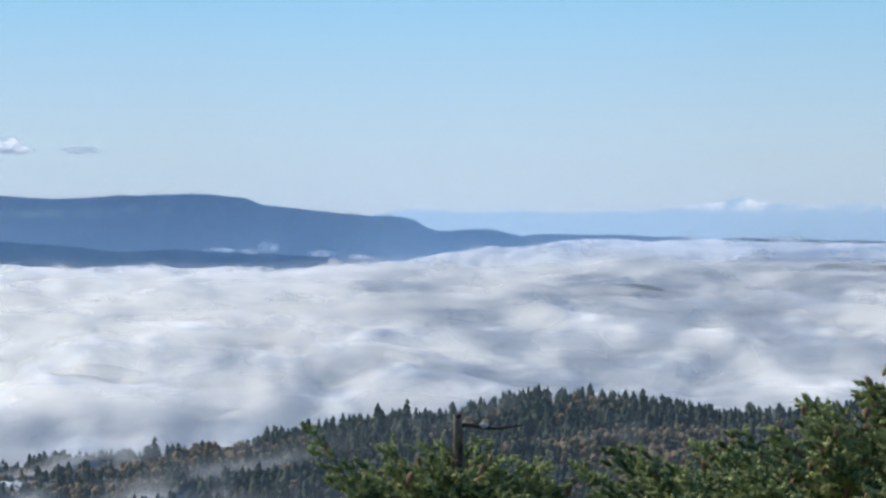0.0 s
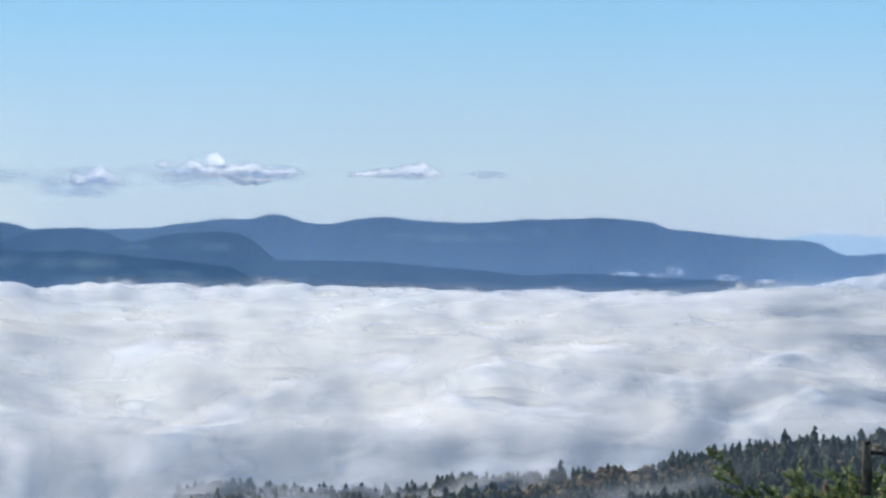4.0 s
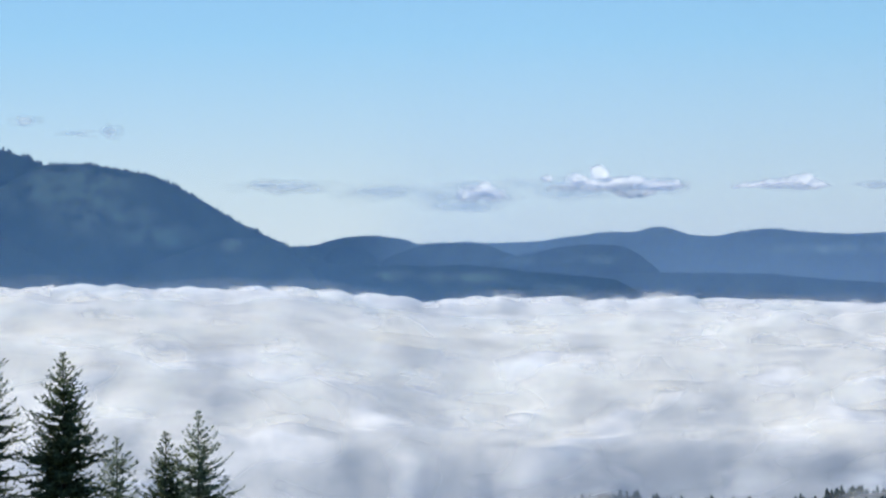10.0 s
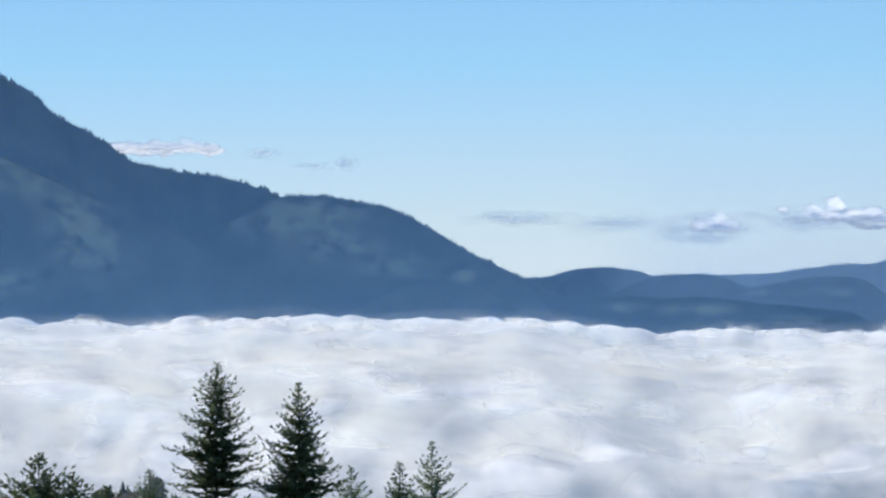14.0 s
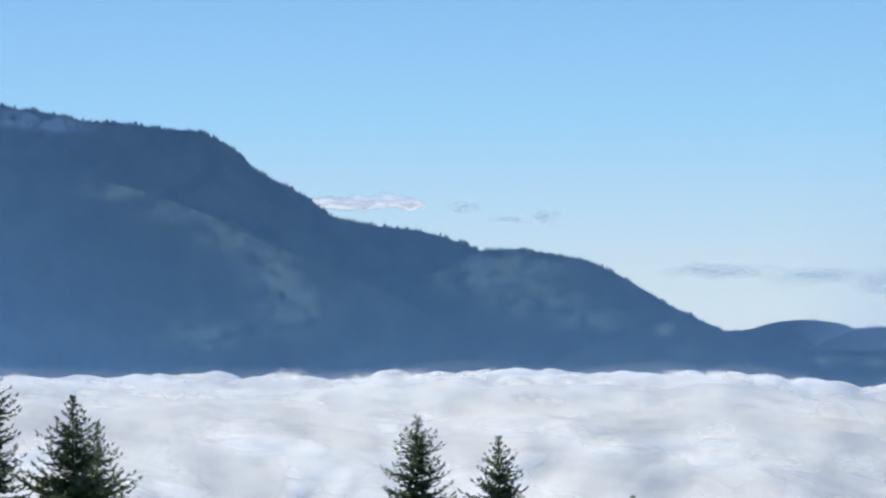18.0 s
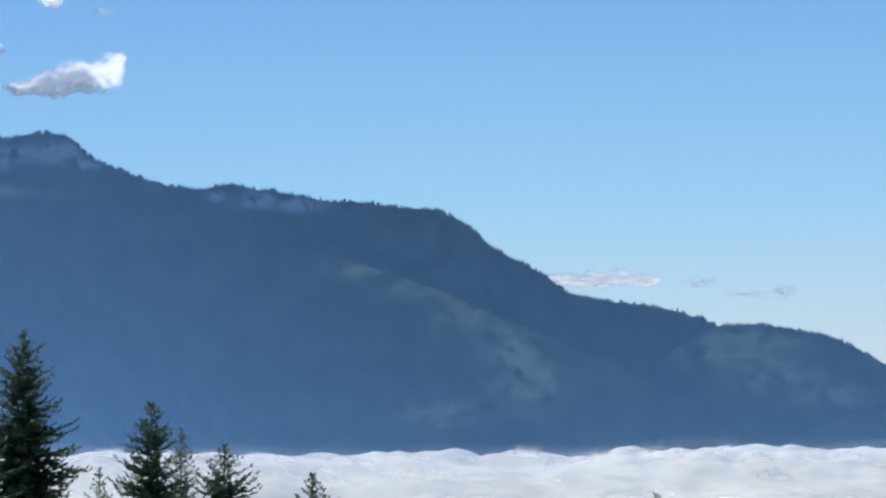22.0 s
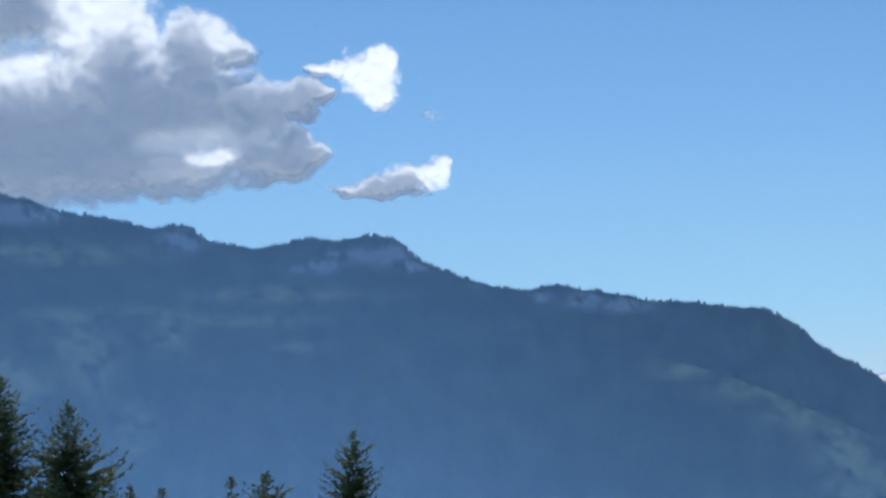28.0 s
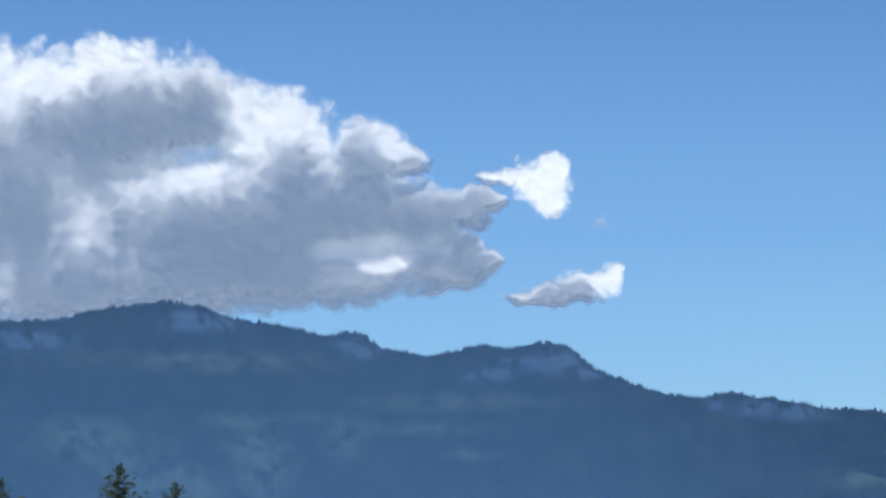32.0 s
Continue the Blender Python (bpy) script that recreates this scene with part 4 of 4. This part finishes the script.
# ---- trees ----
def conifer_mesh(height, spread, seed, whorl=0.5, density=1.0, droop=0.25, ragged=0.3):
    """Crown of a fir: boughs in whorls, each set with drooping sprays of needles. Returns crown arrays and trunk arrays."""
    r = np.random.default_rng(seed)
    quads = []
    z = height * 0.995
    base = []
    first = max(0.0, height - 14.5)
    while z > first:
        depth = height - z
        reach = spread / 0.36 * np.interp(depth, [0, 0.5, 1.2, 2.5, 5, 10, 15], [0, 0.27, 0.7, 1.55, 2.5, 3.3, 3.9]) * r.uniform(1 - ragged, 1 + ragged * 0.5) + 0.06
        count = int(round((5 + min(depth, 5) * 0.9) * density))
        t0 = r.uniform(0, 6.28)
        for k in range(count):
            t = t0 + k * 6.283 / count + r.normal(0, 0.25)
            base.append((z + r.uniform(-0.15, 0.15), t, reach * r.uniform(0.5, 1.12)))
        z -= whorl * r.uniform(0.6, 1.2) * (0.6 + 0.05 * depth)
    P, D, L, W = [], [], [], []
    for z, t, reach in base:
        steps = max(2, int(reach / 0.17))
        u = (np.arange(steps) + 0.6) / steps
        up = 0.6 * (1 - min(1, (height - z) / 7)) + 0.12 + r.normal(0, 0.14)
        x = u * reach
        zz = z + up * x - droop * x * x / max(reach, 1) * 0.9 + 0.24 * reach * u ** 3
        for side in (-1, 1):
            n = len(x)
            ang = t + side * r.uniform(0.5, 1.1, n)
            tip = reach * (1 - u) * 0.24 + 0.07 + 0.035 * min(height - z, 2.5)
            P.append(np.stack([x * np.cos(t), x * np.sin(t), zz + r.normal(0, 0.04, n)], 1))
            D.append(np.stack([np.cos(ang), np.sin(ang), r.uniform(-0.2, 0.6, n)], 1))
            L.append(tip * r.uniform(0.7, 1.25, n))
            W.append(0.05 + 0.2 * r.uniform(0.6, 1.2, n) * np.minimum(1, tip))
        P.append(np.array([[x[-1] * np.cos(t), x[-1] * np.sin(t), zz[-1]]]))
        D.append(np.array([[np.cos(t), np.sin(t), 0.95]]))
        L.append(np.array([0.16 + 0.06 * min(height - z, 3)]))
        W.append(np.array([0.09]))
    # leader
    P.append(np.array([[0, 0, height - 0.8], [0, 0, height - 0.5], [0, 0, height - 0.28]]))
    D.append(np.array([[0.06, 0.02, 1], [0.04, 0, 1], [-0.05, 0.03, 1.0]]))
    L.append(np.array([0.6, 0.5, 0.3]))
    W.append(np.array([0.09, 0.07, 0.05]))
    P, D, L, W = np.concatenate(P), np.concatenate(D), np.concatenate(L), np.concatenate(W)
    D /= np.linalg.norm(D, axis=1)[:, None]
    side = np.cross(D, [0, 0, 1.0]) + r.normal(0, 0.25, D.shape)
    side /= np.linalg.norm(side, axis=1)[:, None] + 1e-6
    up = np.cross(side, D)
    n = len(P)
    root = P
    tip = P + D * L[:, None]
    mid = P + D * (L * 0.45)[:, None]
    a = mid + side * W[:, None] - up * (W * 0.35)[:, None]
    b = mid - side * W[:, None] - up * (W * 0.35)[:, None]
    c = mid + up * (W * 0.5)[:, None]
    V = np.stack([root, a, tip, b, c], 1).reshape(-1, 3)
    i = np.arange(n)[:, None] * 5
    F = np.concatenate([i + [0, 1, 4], i + [1, 2, 4], i + [2, 3, 4], i + [3, 0, 4]])
    return V, F


def tube(path, radii, sides=8):
    path, radii = np.asarray(path, float), np.asarray(radii, float)
    d = np.gradient(path, axis=0)
    d /= np.linalg.norm(d, axis=1)[:, None]
    ref = np.array([0, 0, 1.0]) if abs(d[0, 2]) < 0.8 else np.array([1.0, 0, 0])
    s = np.cross(d, ref)
    s /= np.linalg.norm(s, axis=1)[:, None]
    u = np.cross(s, d)
    t = np.linspace(0, 2 * np.pi, sides, endpoint=False)
    V = (path[:, None] + radii[:, None, None] * (np.cos(t)[None, :, None] * s[:, None] + np.sin(t)[None, :, None] * u[:, None])).reshape(-1, 3)
    i = np.arange(len(path) * sides).reshape(len(path), sides)
    j = np.roll(i, -1, 1)
    F = np.stack([i[:-1], j[:-1], j[1:], i[1:]], -1).reshape(-1, 4)
    return V, F


def fir_tree(az, el, r, spread, label, seed, pale=False, density=1.0, ragged=0.3, droop=0.25):
    foot = float(ground_height(np.array([az]), np.array([r]))[0]) - 1.0
    height = float(lift(el, r)) - foot
    tree = new("fir_tree")
    x, y, _ = polar(az, r, 0.0)
    tree.matrix_world = pose(float(x), float(y), foot)
    V, F = conifer_mesh(height, spread, seed, density=density, ragged=ragged, droop=droop)
    part("crown", mesh_np("crown", V, F, False), MAT_FIR_PALE if pale else MAT_FIR, tree)
    zz = np.linspace(0, height - 0.4, 8)
    V, F = tube(np.stack([0 * zz, 0 * zz, zz], 1), 0.012 * (height - zz) + 0.015)
    part("trunk", mesh_np("trunk", V, F), MAT_BARK, tree, "brown bark trunk")
    return tagged(tree, label, "tree", "firs below the viewpoint")


DARK, PALE = "tall dark green fir with ragged boughs on the slope", "slender pale green young fir on the slope"
FIRS = [(28.48, -1.66, 150, 0.36, DARK, 0, 1.0, 0.3), (26.62, -2.14, 146, 0.36, DARK, 0, 1.15, 0.3), (25.43, -4.05, 150, 0.30, PALE, 1, 0.8, 0.35), (24.33, -3.98, 140, 0.30, DARK, 0, 1.1, 0.3),
        (23.59, -3.53, 146, 0.34, PALE, 1, 0.9, 0.35), (29.99, -4.1, 150, 0.36, PALE, 1, 1.2, 0.2), (30.96, -4.5, 100, 0.5, DARK, 0, 1.5, 0.4), (31.72, -4.15, 100, 0.55, DARK, 0, 1.5, 0.4),
        (32.47, -3.75, 100, 0.55, DARK, 0, 1.5, 0.4), (36.25, -1.15, 120, 0.4, DARK, 0, 1.3, 0.35), (35.71, -1.7, 130, 0.36, PALE, 1, 0.8, 0.3), (38.24, -0.46, 130, 0.36, DARK, 0, 1.1, 0.35),
        (39.22, -0.02, 165, 0.20, PALE, 1, 0.8, 0.35), (39.89, 0.54, 125, 0.34, DARK, 0, 1.2, 0.25), (41.04, -0.94, 150, 0.24, PALE, 1, 0.8, 0.3), (42.74, 2.16, 140, 0.36, DARK, 0, 1.2, 0.3),
        (44.70, 1.22, 110, 0.5, DARK, 0, 1.5, 0.25), (45.50, 1.2, 124, 0.22, DARK, 0, 0.7, 0.6), (47.04, 0.87, 130, 0.36, DARK, 0, 1.1, 0.3), (47.77, 0.97, 125, 0.34, DARK, 0, 1.1, 0.3),
        (48.21, 1.4, 140, 0.2, DARK, 0, 0.7, 0.4), (49.17, 2.84, 118, 0.40, DARK, 0, 1.2, 0.35), (50.67, 3.45, 122, 0.36, DARK, 0, 1.2, 0.3), (51.92, 3.86, 128, 0.36, DARK, 0, 1.2, 0.3), (54.58, 3.5, 120, 0.38, DARK, 0, 1.1, 0.3)]
for k, (az, el, r, spread, label, pale, dens, ragged) in enumerate(FIRS):
    fir_tree(az, el, r, spread, label, 500 + k, bool(pale), dens, ragged)


# woods on the hill, too many to count
def far_conifer(seed):
    """Simple ragged spire of 1 m height."""
    r = np.random.default_rng(seed)
    V, F = [], []
    n = 0
    slim = r.uniform(0.26, 0.42)
    for k in range(7):
        z0, z1 = 0.05 + 0.125 * k, 0.05 + 0.125 * k + r.uniform(0.2, 0.28)
        rad = slim * (1 - k / 7.8) ** 0.8 * r.uniform(0.75, 1.2)
        t = np.linspace(0, 2 * np.pi, 7, endpoint=False) + r.uniform(0, 1)
        rr = rad * r.uniform(0.55, 1.3, 7)
        V.append(np.concatenate([np.stack([rr * np.cos(t), rr * np.sin(t), z0 + r.uniform(-0.06, 0.05, 7)], 1), [[0, 0, min(z1, 1.0)]]]))
        F += [(n + i, n + (i + 1) % 7, n + 7) for i in range(7)]
        n += 8
    return np.concatenate(V), np.array(F)


def far_broadleaf(seed):
    """Simple lumpy crown of 1 m height."""
    r = np.random.default_rng(seed)
    V, F, n = [], [], 0
    v, f = ICO[1]
    for _ in range(7):
        c = np.array([r.uniform(-0.22, 0.22), r.uniform(-0.22, 0.22), r.uniform(0.4, 0.8)])
        V.append(v * r.uniform(0.14, 0.24) * r.uniform(0.75, 1.2, (len(v), 1)) + c)
        F.append(f + n)
        n += len(v)
    return np.concatenate(V), np.concatenate(F)


def scatter(name, kinds, places, heights, mat, label, seed, parent=None):
    r = np.random.default_rng(seed)
    V, F, n = [], [], 0
    for p, h in zip(places, heights):
        v, f = kinds[r.integers(len(kinds))]
        t = r.uniform(0, 6.28)
        c, s = np.cos(t), np.sin(t)
        w = v * [h * r.uniform(0.85, 1.2), h * r.uniform(0.85, 1.2), h]
        V.append(np.stack([w[:, 0] * c - w[:, 1] * s, w[:, 0] * s + w[:, 1] * c, w[:, 2]], 1) + p)
        F.append(f + n)
        n += len(v)
    ob = part(name, mesh_np(name, np.concatenate(V), np.concatenate(F), False), mat, parent)
    return tagged(ob, label, "" if parent else "forest", kind="stuff")


CONIFERS, BROAD = [far_conifer(k) for k in range(8)], [far_broadleaf(k) for k in range(6)]
r = np.random.default_rng(61)
n = 13000
az = r.uniform(-15, 24, n)
rr = np.sqrt(r.uniform(1440 ** 2, 2120 ** 2, n))
knoll = np.stack([r.normal(30.4, 1.3, 600), r.normal(1685, 40, 600)], 1)
az, rr = np.concatenate([az, knoll[:, 0]]), np.concatenate([rr, knoll[:, 1]])
zz = ground_height(az, rr) + ground_rough(az, rr)
keep = zz > fog_level(az, rr) - 11
az, rr, zz = az[keep], rr[keep], zz[keep]
spots = polar(az, rr, zz - 0.6)
patch = fbm(spots / 120.0, 2, seed=71) + r.normal(0, 0.16, len(az)) - 0.35 * smooth(1880, 2000, rr) - 0.14 * smooth(2, 7, az)
patch += 0.45 * np.exp(-((az + 2.8) / 1.5) ** 2 - ((rr - 1860) / 60) ** 2) + 0.4 * np.exp(-((az + 4.2) / 0.9) ** 2 - ((rr - 1730) / 50) ** 2) + 0.14 * np.exp(-((az - 7) / 3) ** 2 - ((rr - 1800) / 120) ** 2)
autumn = patch > 0.05
hgt = r.uniform(7, 15, len(az)) * (1 + 0.3 * (r.random(len(az)) > 0.92)) * np.interp(rr, [1450, 1700, 2000], [1.25, 1.1, 0.95])
scatter("conifer_forest", CONIFERS, spots[~autumn], hgt[~autumn], MAT_FOREST, "dense dark conifer forest covering the near hill", 63)
scatter("autumn_woods", BROAD, spots[autumn], hgt[autumn] * 0.8, MAT_AUTUMN, "patches of tan autumn broadleaf trees among the conifers", 64)

# trees along the crests
for key, size, every in (("main", 12, 2.2), ("shoulder", 10, 3), ("spur", 8, 5), ("hump", 7, 4), ("long", 7, 2.2), ("mid", 7, 3), ("dome", 7, 3), ("front", 7, 3), ("strip", 6, 4), ("low", 7, 3), ("knob", 7, 3)):
    ob, ra, rd, top = RIDGES[key]
    r = np.random.default_rng(len(key))
    length = np.radians(ra[-1] - ra[0]) * rd.mean()
    n = int(length / every)
    a = r.uniform(ra[0], {"main": 60.0, "shoulder": 26.9, "spur": 33.0}.get(key, ra[-1]), n)
    d = np.interp(a, ra, rd)
    z = np.interp(a, ra, top)
    clump = fbm(np.stack([a * 2, 0 * a, 0 * a], 1), 3, seed=len(key))
    h = size * r.uniform(0.4, 1.0, n) * (0.75 + 0.8 * np.clip(clump, -0.4, 0.6))
    scatter("tree_line", CONIFERS, polar(a, d - r.uniform(-2, 6, n), z - 1.2 - 0.2 * h), h, ob.data.materials[0], "ragged line of conifers along the crest", 81, ob)


# ---- spruces close below the viewpoint ----
def needle_twig(seed, blades=34):
    """Bottle-brush of needles along x, 1 long: a ragged spindle bristling with blades."""
    r = np.random.default_rng(seed)
    u = np.sort(r.uniform(0.0, 1.0, blades))
    t = r.uniform(0, 6.28, blades)
    lean = r.uniform(0.5, 1.0, blades)
    ln = 0.34 * r.uniform(0.75, 1.25, blades) * (1.05 - 0.2 * u)
    root = np.stack([u, 0 * u, 0 * u], 1)
    d = np.stack([lean, np.cos(t) * 0.9, np.sin(t) * 0.9], 1)
    d /= np.linalg.norm(d, axis=1)[:, None]
    s = np.cross(d, r.normal(0, 1, d.shape))
    s /= np.linalg.norm(s, axis=1)[:, None]
    V = np.stack([root - s * 0.042, root + s * 0.042, root + d * ln[:, None]], 1).reshape(-1, 3)
    F = np.arange(blades * 3).reshape(-1, 3)
    k = blades * 3
    q = np.linspace(0, 2 * np.pi, 5, endpoint=False)
    ring = [np.stack([0 * q + x, w * np.cos(q + x * 3) * r.uniform(0.7, 1.3, 5), w * np.sin(q + x * 3) * r.uniform(0.7, 1.3, 5)], 1) for x, w in ((0, 0.06), (0.3, 0.19), (0.75, 0.16))]
    core = np.concatenate(ring + [[[1.08, 0, 0]]])
    C = []
    for i in range(5):
        j = (i + 1) % 5
        for base in (0, 5):
            C += [(base + i, base + j, base + 5 + j), (base + i, base + 5 + j, base + 5 + i)]
        C.append((10 + i, 10 + j, 15))
    return np.concatenate([V, core]), np.concatenate([F, np.array(C) + k])


TWIGS = [needle_twig(k) for k in range(6)]
v, f = ICO[2]
CONE_V = v * [0.3, 0.3, 0.62] * (1 + 0.14 * np.sin(v[:, 2:3] * 16 + np.arctan2(v[:, 1:2], v[:, 0:1]) * 3))
CONE = mesh_np("cone", CONE_V * 0.1 - [0, 0, 0.035], f)
CONE.materials.append(MAT_CONE)


def bough(tree, start, turn, reach, rise, seed, cones=0):
    """One living branch: an arching stem set with needle twigs, cones hanging near its tip."""
    r = np.random.default_rng(seed)
    n = max(7, int(reach / 0.075))
    u = np.linspace(0, 1, n)
    side = np.cumsum(r.normal(0, 0.012, n))
    x = u * reach
    z = rise * u ** 1.6 - 0.16 * reach * np.sin(u * np.pi) + 0.05 * reach * u ** 4
    c, s_ = np.cos(turn), np.sin(turn)
    axis = np.stack([x * c - side * s_, x * s_ + side * c, z], 1) + start
    V, F = tube(axis, 0.016 * (1 - u) * min(reach, 1.6) + 0.004, 5)
    stem = part("bough", mesh_np("bough", V, F), MAT_BARK, tree)
    VV, FF, k = [], [], 0
    tips = []
    for i in range(n):
        if u[i] < 0.12:
            continue
        local = 0.5 * reach * (1 - u[i]) ** 0.8 + 0.10
        for sd in (-1, 1):
            count = 1 + int(min(local, 0.5) / 0.1)
            a = turn + sd * r.uniform(0.6, 1.05)
            lift_ = r.uniform(-0.15, 0.35)
            d = np.array([np.cos(a), np.sin(a), lift_])
            for j in range(count):
                p = axis[i] + d * j * 0.1
                a2 = a + r.normal(0, 0.55)
                dd = np.array([np.cos(a2), np.sin(a2), lift_ + r.normal(0.4, 0.35)])
                tips.append((p, dd / np.linalg.norm(dd), r.uniform(0.10, 0.17)))
        dd = np.array([c, s_, r.uniform(0.3, 1.4)])
        tips.append((axis[i], dd / np.linalg.norm(dd), r.uniform(0.08, 0.13)))
    for p, d, ln in tips:
        v, f = TWIGS[r.integers(6)]
        b = np.cross(d, r.normal(0, 1, 3))
        b /= np.linalg.norm(b)
        VV.append((v * ln) @ np.stack([d, b, np.cross(d, b)]) + p)
        FF.append(f + k)
        k += len(v)
    part("needles", mesh_np("needles", np.concatenate(VV), np.concatenate(FF), False), MAT_SPRUCE, stem, "green needle sprays with pale tips")
    for _ in range(cones):
        p, d, ln = tips[r.integers(len(tips) // 2, len(tips))]
        q = part("cone", CONE, None, stem)
        q.matrix_basis = Matrix.LocRotScale(Vector(p + d * ln * 0.9), Euler((r.normal(0, 0.35), r.normal(0, 0.35), r.uniform(0, 6))), Vector((1, 1, 1)) * r.uniform(0.75, 1.15))


def spruce_tree(az, r, top_el, label):
    """An empty at the tree's foot, the trunk's place and the height of its top above the foot."""
    foot = float(ground_height(np.array([az]), np.array([r]))[0]) - 0.4
    tree = new("spruce_tree")
    x, y, _ = polar(az, r, 0.0)
    tree.matrix_world = pose(float(x), float(y), foot)
    return tagged(tree, label, "tree", "spruces beside the viewpoint"), float(lift(top_el, r)) - foot


# the spruce with a dead, broken top
R_SPRUCE = 25.0
DEG = R_SPRUCE * np.pi / 180
tree, tall = spruce_tree(-0.36, R_SPRUCE, -4.52, "green spruce with a bare broken top and dead side branch")
zz = np.linspace(0, tall, 40)
wob = np.stack([0.012 * np.sin(zz * 3.1), 0.012 * np.sin(zz * 2.3 + 1), zz], 1)
V, F = tube(wob, 0.045 + 0.012 * (tall - zz) + 0.004 * np.sin(zz * 17), 14)
V[-14:, 2] += np.array([0.02, 0.035, 0.05, 0.03, 0.0, -0.02, -0.03, -0.01, 0.0, 0.01, 0.02, 0.04, 0.03, 0.0])
F = np.concatenate([F, [[len(V) - 14 + k, len(V) - 14 + (k + 1) % 14, len(V) - 14 + (k + 2) % 14, len(V) - 14 + (k + 3) % 14] for k in range(0, 12, 2)]])
trunk = part("trunk", mesh_np("trunk", V, F), MAT_SNAG, tree, "weathered bare trunk, broken off at the top")
u = np.linspace(0, 1, 24)
V, F = tube(np.stack([0.03 + u * 0.62, -0.05 * u, tall - 0.085 - 0.022 * np.sin(u * 3.0) + 0.008 * np.sin(u * 9)], 1), 0.02 * (1 - u) ** 0.7 + 0.004, 7)
dead = part("dead_branch", mesh_np("dead_branch", V, F), MAT_DEAD, trunk, "bare dark side branch")
rr = np.random.default_rng(5)
V, F, k = [], [], 0
for _ in range(16):
    v, f = ICO[2]
    t = rr.uniform(0.27, 0.42)
    V.append(v * rr.uniform(0.012, 0.022) * rr.uniform(0.7, 1.2, (len(v), 1)) + [0.03 + t * 0.62, -0.05 * t + rr.normal(0, 0.008), tall - 0.085 - 0.022 * np.sin(t * 3.0) + rr.uniform(0.005, 0.035)])
    F.append(f + k)
    k += len(v)
tagged(part("lichen_tuft", mesh_np("lichen_tuft", np.concatenate(V), np.concatenate(F)), MAT_LICHEN, trunk), "pale grey lichen tuft on the dead branch")
V, F = tube(np.stack([-0.03 - u * 0.1, 0 * u, tall - 0.36 - 0.02 * u], 1), 0.012 * (1 - 0.6 * u), 6)
part("stub", mesh_np("stub", V, F), MAT_SNAG, trunk, "short broken stub")
rr = np.random.default_rng(15)
bough(tree, (0, 0, tall - 1.05), radians(180), 1.42, 0.82, 901, 2)
bough(tree, (0, 0, tall - 0.95), radians(205), 1.1, 0.42, 902, 2)
bough(tree, (0, 0, tall - 0.85), radians(150), 0.75, 0.45, 903)
bough(tree, (0, 0, tall - 0.8), radians(120), 0.5, 0.42, 904)
bough(tree, (0, 0, tall - 0.85), radians(20), 0.75, 0.28, 905, 2)
bough(tree, (0, 0, tall - 0.95), radians(-10), 0.95, 0.2, 906, 2)
bough(tree, (0, 0, tall - 0.9), radians(-60), 0.6, 0.25, 907)
for k in range(44):
    z = rr.uniform(0.6, 1.15)
    bough(tree, (0, 0, tall - z), rr.uniform(0, 6.28), 0.3 + 0.9 * (z - 0.3) * rr.uniform(0.7, 1.15), rr.uniform(0.12, 0.34), 910 + k, int(rr.integers(0, 3)))

for k in range(24):
    z = rr.uniform(0.95, 1.4)
    turn = (radians(180) if k % 3 else 0.0) + rr.uniform(-1.1, 1.1)
    bough(tree, (0, 0, tall - z), turn, (0.95 if k % 3 else 0.6) * rr.uniform(0.6, 1.15), rr.uniform(0.15, 0.4), 960 + k, int(rr.integers(0, 3)))

# the broad spruce beside it
tree, tall = spruce_tree(-11.6, R_SPRUCE, -1.4, "broad green spruce heavy with brown cones along its boughs")
zz = np.linspace(0, tall - 0.1, 16)
V, F = tube(np.stack([0 * zz, 0 * zz, zz], 1), 0.016 + 0.014 * (tall - zz), 10)
part("trunk", mesh_np("trunk", V, F), MAT_BARK, tree, "brown bark trunk")
rr = np.random.default_rng(25)
for k in range(84):
    d = 0.5 + 5.2 * rr.random() ** 0.8          # degrees below the top
    reach = np.interp(d, [0.5, 1.9, 2.35, 2.9, 3.35, 3.65, 4.2, 5.7], [0.6, 1.5, 2.2, 3.1, 4.8, 6.8, 8.3, 9.2]) * rr.uniform(0.55, 1.02) * DEG
    turn = radians(180) + rr.uniform(-1.2, 1.2) if k % 6 else rr.uniform(0, 6.28)
    start_z = tall - (d + 0.9) * DEG
    bough(tree, (0, 0, start_z), turn, min(reach, 4.2), 0.9 * DEG * rr.uniform(0.6, 1.1), 1000 + k, int(rr.integers(3, 8)))
